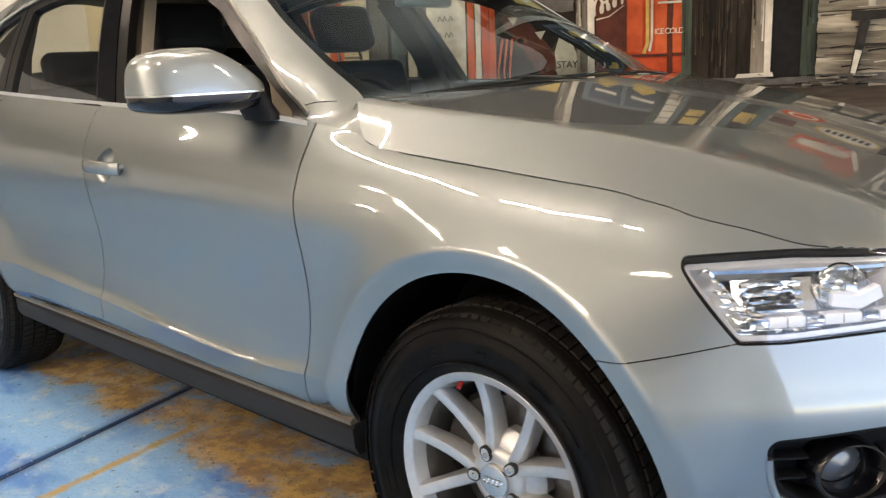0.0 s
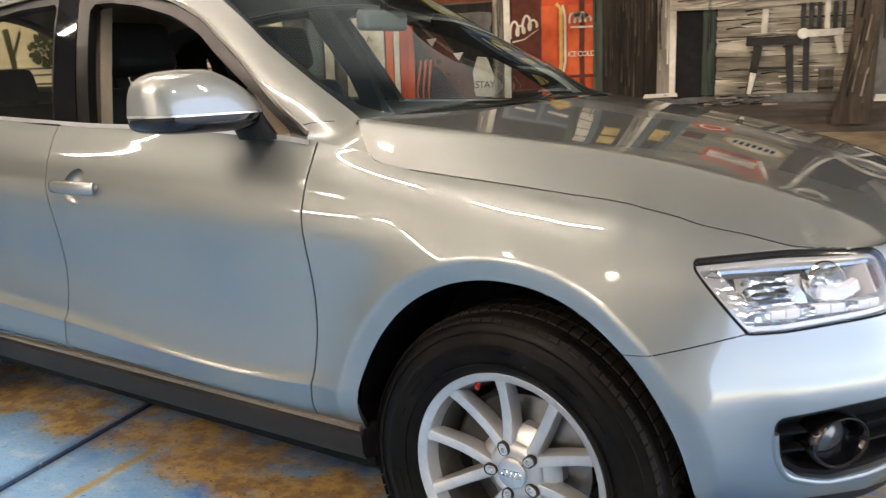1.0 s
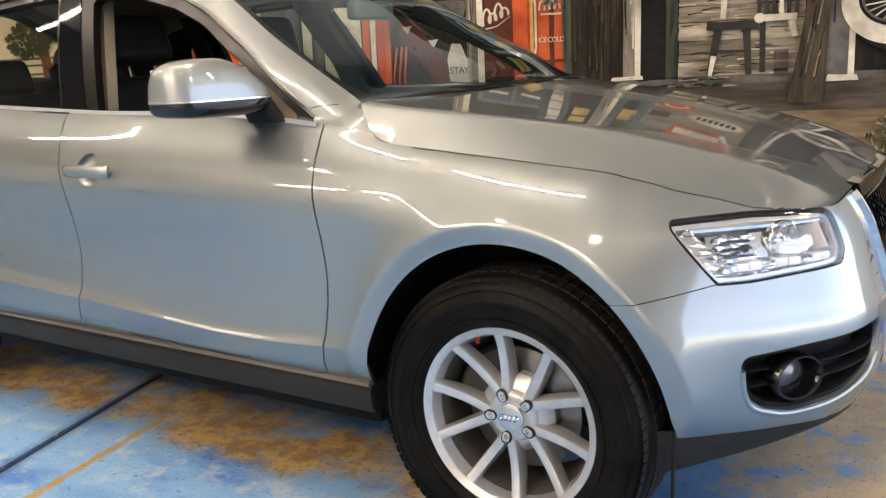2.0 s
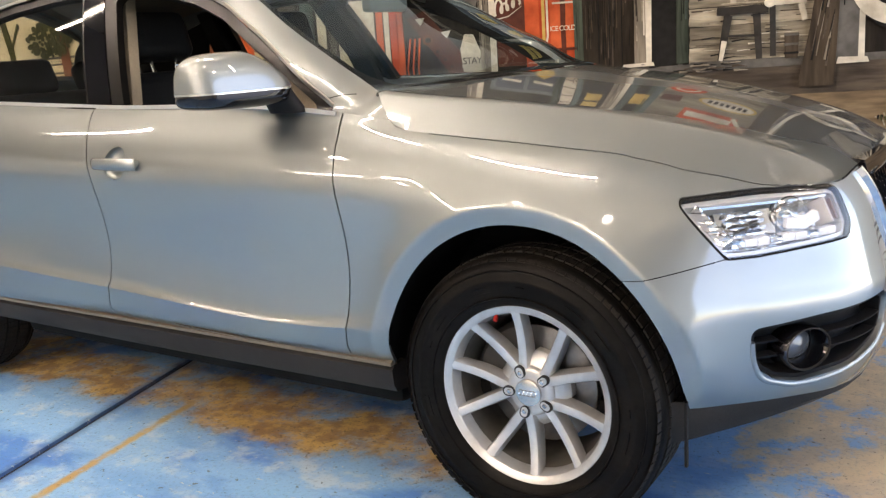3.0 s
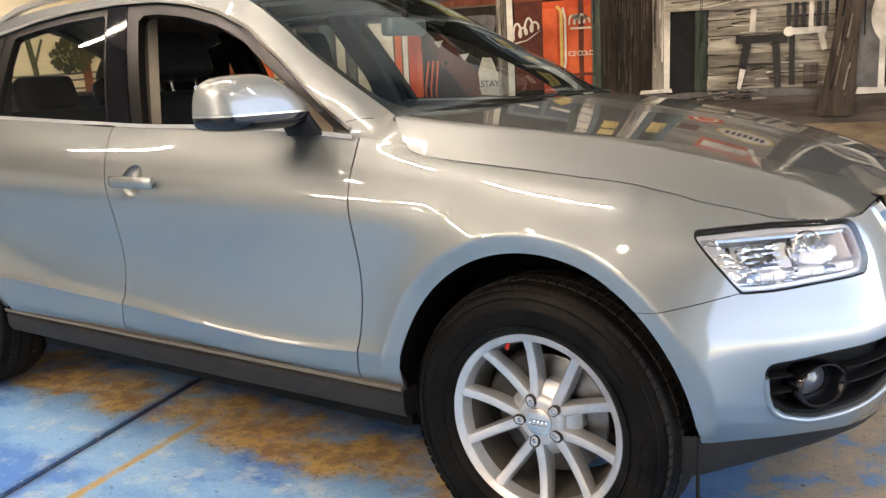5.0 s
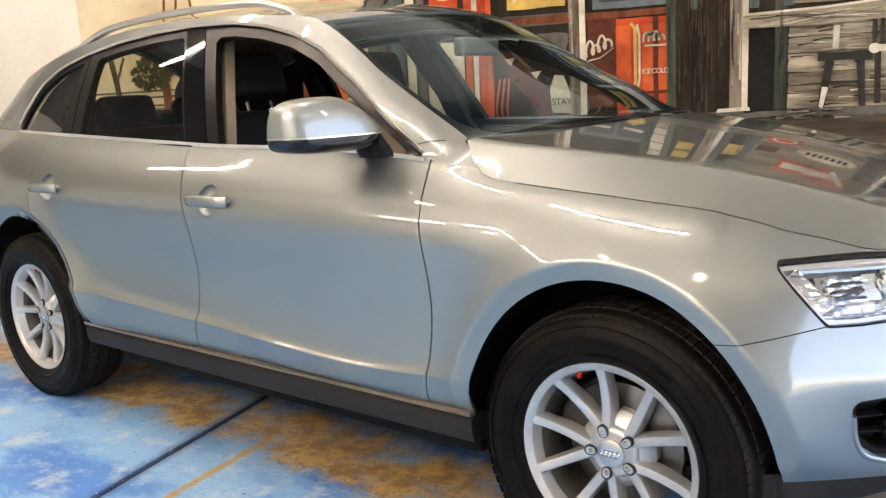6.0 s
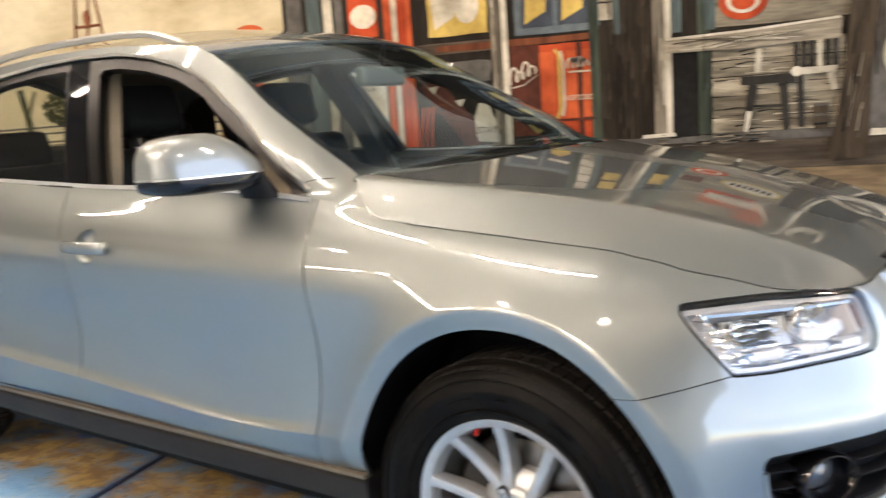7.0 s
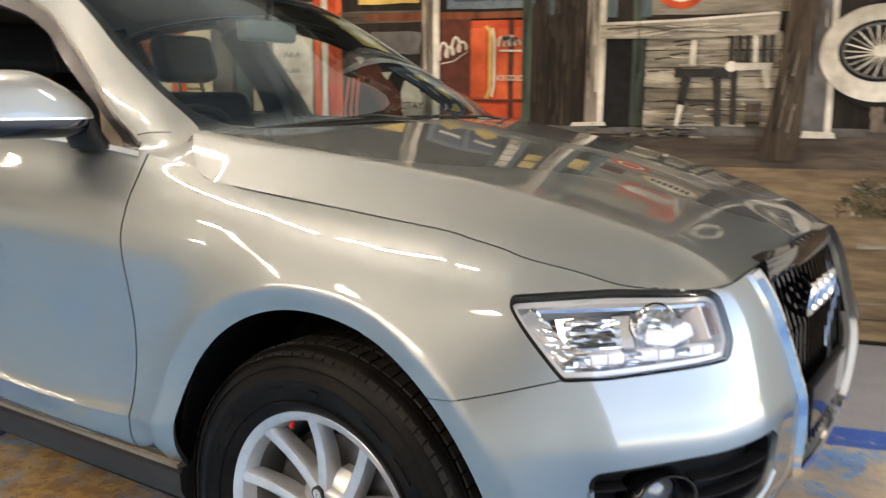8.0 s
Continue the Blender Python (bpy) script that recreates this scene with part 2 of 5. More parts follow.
def floor_material():
    """Blue floor paint, worn pale, with rust-brown stains, bare concrete and a stripe."""
    m = bpy.data.materials.new("worn_blue_floor")
    m.use_nodes = True
    n, l = m.node_tree.nodes, m.node_tree.links
    b = n["Principled BSDF"]

    def calc(op, a, c=0.0):
        k = n.new("ShaderNodeMath")
        k.operation = op
        for i, v in enumerate((a, c)):
            if isinstance(v, (int, float)):
                k.inputs[i].default_value = v
            else:
                l.new(v, k.inputs[i])
        return k.outputs[0]

    def span(v, lo, hi):
        k = n.new("ShaderNodeMapRange")
        k.interpolation_type = "SMOOTHSTEP"
        l.new(v, k.inputs[0])
        k.inputs[1].default_value, k.inputs[2].default_value = lo, hi
        return k.outputs[0]

    def blend(f, a, c):
        k = n.new("ShaderNodeMix")
        k.data_type = "RGBA"
        l.new(f, k.inputs[0])
        for i, v in ((6, a), (7, c)):
            if isinstance(v, tuple):
                k.inputs[i].default_value = (*v, 1)
            else:
                l.new(v, k.inputs[i])
        return k.outputs[2]

    place, here = n.new("ShaderNodeNewGeometry"), n.new("ShaderNodeTexCoord")
    def cloud(scale, detail=6.0, source=None, rough=.6):
        k = n.new("ShaderNodeTexNoise")
        k.inputs["Scale"].default_value, k.inputs["Detail"].default_value, k.inputs["Roughness"].default_value = scale, detail, rough
        l.new(source or place.outputs["Position"], k.inputs["Vector"])
        return k.outputs["Fac"]

    w, o = n.new("ShaderNodeSeparateXYZ"), n.new("ShaderNodeSeparateXYZ")
    l.new(place.outputs["Position"], w.inputs[0])
    l.new(here.outputs["Object"], o.inputs[0])
    wx, wy, ox, oy = w.outputs[0], w.outputs[1], o.outputs[0], o.outputs[1]
    shift = n.new("ShaderNodeMapping")
    shift.inputs["Location"].default_value, shift.inputs["Rotation"].default_value, shift.inputs["Scale"].default_value = (3.1, 7.7, 2), (0, 0, .35), (1, 2.2, 1)
    l.new(place.outputs["Position"], shift.inputs["Vector"])
    streak = cloud(1.5, 8, shift.outputs[0])
    color = blend(span(streak, .47, .62), (.20, .42, .68), (.06, .215, .57))
    color = blend(calc("MULTIPLY", span(cloud(7, 9), .50, .66), .75), color, (.46, .56, .62))
    color = blend(calc("MULTIPLY", span(cloud(2.6, 7, shift.outputs[0]), .52, .66), .55), color, (.09, .27, .58))
    # rust under and beside the sill
    off = calc("ABSOLUTE", calc("ADD", wy, .62))
    band = calc("MULTIPLY", span(off, .46, .05), span(wx, .35, -.5))
    stain = calc("ADD", calc("ADD", calc("MULTIPLY", cloud(3.1, 12, None, .72), .8), calc("MULTIPLY", cloud(15, 10, None, .75), .2)), calc("MULTIPLY", band, .315))
    rust = span(stain, .69, .84)
    color = blend(calc("MULTIPLY", rust, .92), color, blend(span(cloud(11, 8), .42, .58), (.64, .40, .09), (.36, .19, .04)))
    grit = calc("MULTIPLY", span(cloud(38, 9, None, .75), .565, .60), span(stain, .64, .76))
    color = blend(calc("MULTIPLY", grit, .75), color, (.10, .065, .03))
    # grime along the joint
    seam = calc("ABSOLUTE", calc("SUBTRACT", ox, JOINT_X))
    color = blend(calc("MULTIPLY", span(calc("ADD", seam, calc("MULTIPLY", cloud(12, 5), .05)), .085, .03), .75), color, (.03, .09, .24))
    # a tan drip line towards the viewer
    line = calc("ABSOLUTE", calc("ADD", calc("ADD", wx, calc("MULTIPLY", wy, .18)), 1.655))
    drip = calc("MULTIPLY", span(calc("ADD", line, calc("MULTIPLY", cloud(14, 6), .045)), .052, .030), span(wy, -.62, -.72))
    color = blend(calc("MULTIPLY", drip, span(cloud(9, 7, None, .7), .32, .50)), color, (.44, .30, .11))
    # bare concrete ahead of the car
    ahead = calc("MULTIPLY", calc("MULTIPLY", span(wx, .05, .60), span(wx, 2.2, 1.3)), span(wy, -.85, -.20))
    bare = span(calc("ADD", cloud(3.6, 11, None, .74), calc("MULTIPLY", ahead, .315)), .70, .80)
    color = blend(bare, color, blend(span(cloud(5, 7), .42, .6), (.66, .53, .36), (.50, .43, .33)))
    # grey lane by the wall and a blue stripe along it
    color = blend(calc("MULTIPLY", span(oy, 1.04, 1.08), span(ox, -1.2, 0)), color, (.34, .35, .36))
    stripe = calc("MULTIPLY", span(oy, .87, .89), span(oy, 1.085, 1.065))
    color = blend(calc("MULTIPLY", stripe, span(cloud(20, 5), .22, .42)), color, (.03, .13, .50))
    # flecks and chips
    fleck = span(cloud(40, 5, None, .6), .64, .68)
    color = blend(calc("MULTIPLY", fleck, .8), color, (.06, .055, .05))
    chip = span(cloud(31, 4, shift.outputs[0], .5), .66, .70)
    color = blend(calc("MULTIPLY", chip, .7), color, (.55, .56, .54))
    # fine grit over everything
    color = blend(calc("MULTIPLY", span(cloud(75, 8, None, .7), .50, .66), .35), color, (.10, .13, .17))
    color = blend(calc("MULTIPLY", span(cloud(55, 8, None, .7), .36, .26), .30), color, (.60, .62, .60))
    l.new(color, b.inputs["Base Color"])
    l.new(calc("ADD", calc("MULTIPLY", cloud(5, 6), .5), .22), b.inputs["Roughness"])
    rise = n.new("ShaderNodeBump")
    rise.inputs["Strength"].default_value, rise.inputs["Distance"].default_value = .25, .004
    l.new(cloud(60, 6), rise.inputs["Height"])
    l.new(rise.outputs[0], b.inputs["Normal"])
    return m


floor_paint = floor_material()
joint_dark = material("joint_dirt", (.025, .03, .06), .9, grain=.4, scale=60)
wall_cream = material("cream_wall", (.66, .63, .56), .8, grain=.10, scale=30, mix=(.60, .57, .49), blotch=1.2)
wall_pale = material("pale_wall", (.84, .83, .78), .8, grain=.10, scale=22, mix=(.74, .72, .66), blotch=.8)
ceiling_grey = material("grey_ceiling_sheet", (.50, .51, .48), .8, grain=.1, scale=20, mix=(.43, .43, .40), blotch=.8)
ceiling_dark = material("ceiling_sheet", (.11, .112, .108), .8, grain=.1, scale=20)
tube_glow = glowing("tube_glow", (1.0, .95, .87), TUBE_GLOW)
batten_white = material("batten_white", (.75, .75, .72), .5)


def slab(name, label, mat, *size, round=0.0):
    ob = tagged(part(name, box(*size, round=round), mat), label, kind="structure")
    ob.matrix_basis = TURN
    return ob


slab("floor", "worn blue painted concrete floor with rust-brown stains", floor_paint, JOINT_X + .015, EAST, -7, WALL_Y, -.15, 0, round=.004)
slab("floor", "worn blue painted concrete floor with rust-brown stains", floor_paint, -11, JOINT_X - .015, -7, WALL_Y, -.15, 0, round=.004)
slab("floor_joint", "dark dirty joint between the floor slabs", joint_dark, JOINT_X - .05, JOINT_X + .05, -7, WALL_Y, -.2, -.012)
slab("wall_north", "pale plastered wall behind the mural", wall_cream, -11, EAST, WALL_Y, WALL_Y + .2, -.15, HIGH + .1)
slab("wall_south", "plain pale wall", wall_pale, -11, EAST, -7.2, -7, -.15, 3.6)
# unseen dark upper wall, added to darken what the windows mirror
slab("wall_south", "unseen dark upper wall, added to darken reflections", ceiling_dark, -11, EAST, -7.2, -7, 3.6, HIGH + .1)
slab("wall_west", "plain pale wall", wall_pale, -11.2, -11, -7, WALL_Y, -.15, 3.4)
# unseen upper west wall, darkened to keep pale haze off the side windows
slab("wall_west", "unseen dark upper wall, added to darken reflections", ceiling_dark, -11.2, -11, -7, WALL_Y, 3.4, HIGH + .1)
# the front wall has a wide open vehicle doorway to the daylight
slab("wall_east", "plain pale wall beside the open vehicle doorway", wall_pale, EAST, EAST + .2, 1.5, WALL_Y, -.15, HIGH + .1)
slab("wall_east", "plain pale wall beside the open vehicle doorway", wall_pale, EAST, EAST + .2, -7, -5.4, -.15, HIGH + .1)
slab("wall_east", "plain pale wall over the open vehicle doorway", wall_pale, EAST, EAST + .2, -5.4, 1.5, 4.0, HIGH + .1)
slab("ground", "grey concrete yard outside the doorway", wall_pale, EAST + .2, 40, -25, 20, -.2, -.02)
# unseen ceiling: dark and grey halves added to shape the car's reflections
slab("ceiling", "unseen dark ceiling half, added to darken reflections", ceiling_dark, -11, EAST, -7, -1.6, HIGH, HIGH + .1)
slab("ceiling", "unseen grey ceiling half, added to brighten the bonnet's reflections", ceiling_grey, -11, EAST, -1.6, WALL_Y, HIGH, HIGH + .1)


def batten(x, y, z=4.1, length=1.5):
    b = thing("fluorescent_light", "white fluorescent batten with a glowing tube", "ceiling light", "ceiling lights")
    b.matrix_basis = TURN @ pose(x, y, z)
    part("batten_body", box(-length / 2, length / 2, -.05, .05, .02, .08, .008), batten_white, b)
    t = bmesh.new()
    rod((-length / 2 + .02, 0, 0), (length / 2 - .02, 0, 0), .02, bm=t)
    part("tube", t, tube_glow, b)
    for o in (-.4, .4):
        part("hanger", rod((o, 0, .08), (o, 0, HIGH - z), .004, sides=6), batten_white, b)
    return b


first = batten(-2.6, -4.6)
for x in (-6.5, -4.5, -.7):
    copy_thing(first, TURN @ pose(x, -4.6, 4.1))
for x in (-5.5, -3.5, -1.5):
    copy_thing(first, TURN @ pose(x, -6.2, 4.1))
for x in (-6.5, -4.5, -2.6, -.7, 3.2):
    copy_thing(first, TURN @ pose(x, -.55, 4.1))


def high_bay(x, y):
    b = thing("high_bay_lamp", "round white high-bay lamp hanging under the ceiling", "ceiling light", "high-bay lamps")
    b.matrix_basis = TURN @ pose(x, y, 3.7)
    bell = lathe([(.03, .34), (.05, .30), (.07, .22), (.15, .08), (.19, .0), (.185, .0), (.145, .08), (.06, .21)], 36)
    bmesh.ops.rotate(bell, cent=(0, 0, 0), matrix=Matrix.Rotation(radians(90), 3, "X"), verts=bell.verts[:])
    part("shade", bell, batten_white, b)
    bulb = bmesh.new()
    bmesh.ops.create_uvsphere(bulb, u_segments=20, v_segments=12, radius=.075)
    bmesh.ops.translate(bulb, vec=(0, 0, .07), verts=bulb.verts[:])
    part("bulb", bulb, tube_glow, b)
    part("hanger", rod((0, 0, .33), (0, 0, HIGH - 3.7), .006, sides=8), batten_white, b)
    return b


bay = high_bay(-1.5, -2.4)
for x in (-4.0, .4, 2.6):
    copy_thing(bay, TURN @ pose(x, -2.4, 3.7))

# ---- the car body's shape: a plan outline, and a profile that changes along it ----
def spline(keys, values):
    """A smooth curve through values at keys."""
    k, v = np.array(keys, float), np.array(values, float)
    slope = np.gradient(v, k, axis=0)

    def at(t):
        t = np.clip(np.asarray(t, float), k[0], k[-1])
        i = np.clip(np.searchsorted(k, t) - 1, 0, len(k) - 2)
        h = k[i + 1] - k[i]
        u = (t - k[i]) / h
        wide = (...,) + (None,) * (v.ndim - 1)
        u, h = u[wide], h[wide]
        return ((2 * u**3 - 3 * u**2 + 1) * v[i] + (u**3 - 2 * u**2 + u) * h * slope[i]
                + (3 * u**2 - 2 * u**3) * v[i + 1] + (u**3 - u**2) * h * slope[i + 1])

    return at


def ease(a, b, t):
    u = np.clip((np.asarray(t, float) - a) / (b - a), 0, 1)
    return u * u * (3 - 2 * u)


AXLE_R, WHEEL_Z = -2.807, 0.362
PLAN = np.array([(-3.80, -0.50), (-3.74, -0.70), (-3.56, -0.85), (-3.2, -0.92), (-2.8, -0.943), (-2.0, -0.945), (-1.0, -0.945),
                 (-0.3, -0.945), (0.1, -0.945), (0.28, -0.932), (0.41, -0.885), (0.52, -0.805), (0.62, -0.712), (0.71, -0.603),
                 (0.750, -0.50), (0.762, -0.38), (0.766, -0.19), (0.767, 0.0)])
RUN = np.concatenate([[0], np.cumsum(np.hypot(*np.diff(PLAN, axis=0).T))])
RUN += -1.0 - RUN[6]
NOSE = RUN[-1]
outline = spline(RUN, PLAN)


def station(s, *pairs):
    return s, pairs


# inset from the outline and height, from the sill up to the belt line or the bonnet's seam
STATIONS = [
    station(-3.9, (.10, .42), (.06, .50), (.03, .58), (.025, .66), (.012, .78), (.03, .92), (.09, 1.02), (.18, 1.12), (.26, 1.20)),
    station(-2.8, (.036, .40), (.012, .46), (.0, .56), (.013, .604), (.020, .735), (.003, .925), (.035, 1.01), (.10, 1.10), (.168, 1.165)),
    station(-1.6, (.036, .40), (.012, .44), (.0, .512), (.013, .556), (.020, .69), (.003, .895), (.030, .985), (.09, 1.07), (.138, 1.115)),
    station(-0.6, (.04, .39), (.013, .43), (.0, .485), (.012, .528), (.019, .665), (.003, .87), (.032, .960), (.085, 1.035), (.118, 1.078)),
    station(-0.3, (.05, .39), (.025, .45), (.014, .51), (.018, .60), (.016, .73), (.012, .86), (.040, .94), (.088, .995), (.150, 1.030)),
    station(0.0, (.03, .39), (.02, .48), (.014, .57), (.014, .67), (.018, .77), (.032, .85), (.066, .912), (.118, .957), (.193, .992)),
    station(0.3, (.03, .37), (.012, .44), (.006, .53), (.008, .62), (.020, .70), (.046, .78), (.088, .85), (.150, .905), (.232, .950)),
    station(0.52, (.05, .36), (.018, .42), (.006, .50), (.0, .595), (.012, .655), (.038, .735), (.072, .81), (.130, .87), (.206, .925)),
    station(0.75, (.06, .35), (.024, .41), (.007, .49), (.0, .598), (.014, .655), (.040, .725), (.068, .80), (.098, .852), (.14, .885)),
    station(1.05, (.06, .35), (.024, .41), (.007, .49), (.0, .60), (.014, .66), (.034, .73), (.056, .80), (.084, .855), (.115, .893)),
    station(NOSE, (.05, .35), (.015, .41), (.0, .49), (.005, .58), (.018, .66), (.036, .74), (.06, .82), (.088, .88), (.115, .92)),
]
profile = spline([s for s, _ in STATIONS], [p for _, p in STATIONS])


def ring_out(x, z, x0):
    """1 at the edge of a wheel opening, growing outwards."""
    rx, rz = (.405, .445) if x0 == 0 else (.43, .455)
    return np.hypot((x - x0) / rx, (z - WHEEL_Z) / rz)


def side_point(s, q):
    """The body's side at s along the outline and q (0 to 8) up the profile."""
    s, q = np.broadcast_arrays(np.asarray(s, float), np.asarray(q, float))
    keys = profile(s)
    slope = np.gradient(keys, axis=-2)
    # a sharp crease low on the doors
    sharp = ease(-.30, -.50, s)[..., None]
    below, above = slope.copy(), slope.copy()
    below[..., 2, :] += (keys[..., 2, :] - keys[..., 1, :] - slope[..., 2, :]) * sharp
    above[..., 2, :] += ((keys[..., 3, :] - keys[..., 2, :]) * (.85, 1) - slope[..., 2, :]) * sharp
    i = np.clip(q.astype(int), 0, 7)
    u = (q - i)[..., None]
    take = lambda a, j: np.take_along_axis(a, j[..., None, None], axis=-2)[..., 0, :]
    c = ((2 * u**3 - 3 * u**2 + 1) * take(keys, i) + (u**3 - 2 * u**2 + u) * take(above, i)
         + (3 * u**2 - 2 * u**3) * take(keys, i + 1) + (u**3 - u**2) * take(below, i + 1))
    inset, z = c[..., 0], c[..., 1]
    p = outline(s)
    d = outline(s + .004) - outline(s - .004)
    d /= np.linalg.norm(d, axis=-1, keepdims=True)
    # the wings swell round the wheel openings, and a flat lip turns in at the edge
    for x in (0.0, AXLE_R):
        e = ring_out(p[..., 0], z, x)
        up = ease(.36, .50, z)
        inset = inset - .024 * np.clip((1.42 - e) / .315, 0, 1) ** 2 * up
        turn = np.maximum(1.105 - e, 0)
        inset = inset + .20 * (np.sqrt((1.105 - e) ** 2 + .008**2) + 1.105 - e) / 2 * (turn < .25) * up
    return np.stack([p[..., 0] - d[..., 1] * inset, p[..., 1] + d[..., 0] * inset, z], axis=-1)


# the bonnet: a height over the plan, with a fold on each side between a broad top and its flanks
hood_line = spline([-.42, -.36, -.20, .0, .15, .30, .45, .58, .66, .73, .80, .90, 1.05, NOSE], [1.034, 1.024, 1.004, .981, .961, .940, .917, .891, .872, .865, .862, .861, .872, .893])
q_fine = np.linspace(0, 8, 161)


def rim_point(s):
    """The bonnet's edge at s along the outline."""
    column = side_point(np.full(161, s), q_fine)
    return [np.interp(hood_line(s), column[:, 2], column[:, k]) for k in range(3)]


RIM_S = np.concatenate([np.linspace(-.355, .70, 60), np.linspace(.72, NOSE, 34)])
RIM = np.array([rim_point(s) for s in RIM_S])
flank = RIM[:60]
seam_y = lambda x: np.interp(x, flank[:, 0], flank[:, 1]) + np.minimum(0, x - flank[0, 0]) * .25
seam_z = lambda x: np.interp(x, flank[:, 0], flank[:, 2]) - np.minimum(0, x - flank[0, 0]) * .15 - np.maximum(0, x - flank[-1, 0]) * .05
fold = spline([-.55, -.42, -.12, .18, .475, .62, .72], [(-.775, 1.134), (-.742, 1.113), (-.655, 1.075), (-.565, 1.026), (-.497, .950), (-.466, .901), (-.445, .870)])
crown = spline([-.50, -.30, -.10, .20, .45, .60, .70], [1.172, 1.147, 1.114, 1.058, .988, .934, .902])


def bonnet_height(x, y):
    y = np.abs(y)
    f = fold(x)
    yf, zf, zm = -f[..., 0], f[..., 1], crown(x)
    ys, zs = -seam_y(x), seam_z(x)
    inner = zm - (zm - zf) * ((y * y + .01) ** .7 - .01**.7) / ((yf * yf + .01) ** .7 - .01**.7)
    k = (y - yf) / np.maximum(ys - yf, .03)
    tilt = (zf - zs) / np.maximum(ys - yf, .03)
    outer = zf - (zf - zs) * k - .05 * tilt * (ys - yf) * k * (k - 1)
    # a small radius along the fold
    a, b = inner, outer
    return (a + b) / 2 - np.sqrt(((a - b) / 2) ** 2 + .0025**2)


def bonnet_point(x, y):
    """The bonnet's top; near its front it rolls down to its edge."""
    x, y = np.broadcast_arrays(np.asarray(x, float), np.asarray(y, float))
    z = bonnet_height(x, y)
    drop = RIM[:, 2] - bonnet_height(RIM[:, 0], RIM[:, 1])
    d = np.hypot(x[..., None] - RIM[:, 0], np.abs(y)[..., None] + RIM[:, 1])
    i = d.argmin(-1)
    near = np.take_along_axis(d, i[..., None], -1)[..., 0]
    return np.stack([x, y, z + drop[i] * np.exp(-(near / .07) ** 2)], axis=-1)


# the cabin's side: ruled from the belt line up to the roof's edge
belt_x = lambda x: side_point(np.interp(x, PLAN[:, 0], RUN), np.full(np.shape(x), 8.0))
cantrail = spline([.40, .45, .49, .518, .705, .894, 1.035, 1.199, 1.5, 2.0, 2.6, 2.95, 3.25, 3.5],
                  [(-.805, 1.06), (-.785, 1.093), (-.752, 1.117), (-.717, 1.119), (-.687, 1.222), (-.654, 1.327), (-.623, 1.415), (-.595, 1.503), (-.60, 1.55), (-.60, 1.57), (-.60, 1.54), (-.61, 1.48), (-.60, 1.40), (-.555, 1.31)])


def cabin_point(x, v):
    """The cabin's side at x, from the belt line (v = 0) to the roof's edge (v = 1)."""
    x, v = np.broadcast_arrays(np.asarray(x, float), np.asarray(v, float))
    low, high = belt_x(x), cantrail(-x)
    y = low[..., 1] + (high[..., 0] - low[..., 1]) * v - (.035 * ease(-.50, -.80, x) + .02 * ease(-.45, -1.2, x)) * v * (1 - v)
    # the front pillar rolls in towards the glass
    y -= .25 * ease(-.49, -.60, x) * ease(-1.30, -.95, x) * v * v * (1 - v)
    return np.stack([x, y, low[..., 2] + (high[..., 1] - low[..., 2]) * v], axis=-1)


# roof crown over the cantrails, and the windscreen between the front pillars
def roof_point(x, t):
    x, t = np.broadcast_arrays(np.asarray(x, float), np.asarray(t, float))
    edge = cantrail(-x)
    bow = 1 - (1 - t) ** 2
    rise = (.035 + .042 * ease(-1.15, -1.75, x) + .203 * ease(-2.7, -3.5, x)) * bow
    return np.stack([x + .130 * bow * ease(-1.75, -1.20, x), edge[..., 0] * (1 - t), edge[..., 1] + rise], axis=-1)


def screen_point(v, t):
    """The windscreen from its foot (v = 0) to the roof (v = 1), from the side (t = 0) to the middle (t = 1)."""
    v, t = np.broadcast_arrays(np.asarray(v, float), np.asarray(t, float))
    x = -.518 - .680 * v
    edge = cantrail(-x)
    bow = 1 - (1 - t) ** 2
    return np.stack([x + (.235 - .105 * v) * bow, edge[..., 0] * (1 - t), edge[..., 1] + .035 * bow], axis=-1)



# ---- the car ----
GAP = .0022
SS = np.concatenate([np.arange(-3.9, -.62, .035), np.arange(-.62, NOSE - .005, .017), [NOSE]])
QQ = np.linspace(0, 8, 57)
QQ_FINE = np.linspace(0, 8, 105)


def on_side(s, z, lift=0.0):
    """The place on the body's side at s and height z."""
    column = side_point(np.full(161, s), q_fine)
    q = np.interp(z, column[:, 2], q_fine)
    p = side_point(np.array([s - .003, s + .003, s]), np.array([q, q, q]))
    up = side_point(np.array([s]), np.array([min(q + .05, 8)]))[0] - side_point(np.array([s]), np.array([max(q - .05, 0)]))[0]
    n = Vector(np.cross(p[1] - p[0], up)).normalized()
    return Vector(p[2]) + n * lift


front_edge = spline([.38, .62, .78, .92, 1.0, 1.09], [-.55, -.514, -.515, -.536, -.552, -.572])
middle_edge = spline([.38, .55, .70, .93, 1.13], [-1.612, -1.567, -1.560, -1.595, -1.690])
rear_edge = spline([.38, .75, .95, 1.18], [-2.60, -2.64, -2.66, -2.70])
bumper_top = lambda s: np.interp(s, [.1, .315, .531, .884, .896, .93], [.67, .694, .728, .7475, .90, 1.2])
lamp_shape = inside([(.436, .846), (.529, .737), (.60, .737), (.86, .752), (.878, .775), (.874, .84), (.858, .848), (.64, .852)], .010)
fog_shape = inside([(.590, .546), (.606, .484), (.640, .460), (.70, .446), (.85, .464), (.955, .501), (.973, .524), (.973, .564), (.96, .573), (.75, .561)], .024)
GRILLE = [(NOSE - y, z) for y, z in ((.365, .868), (.345, .80), (.318, .70), (.283, .56), (.258, .46), (.215, .412))]
grille_shape = inside([*GRILLE, (2.5, .405), (2.5, .925), (NOSE - .2, .905)])


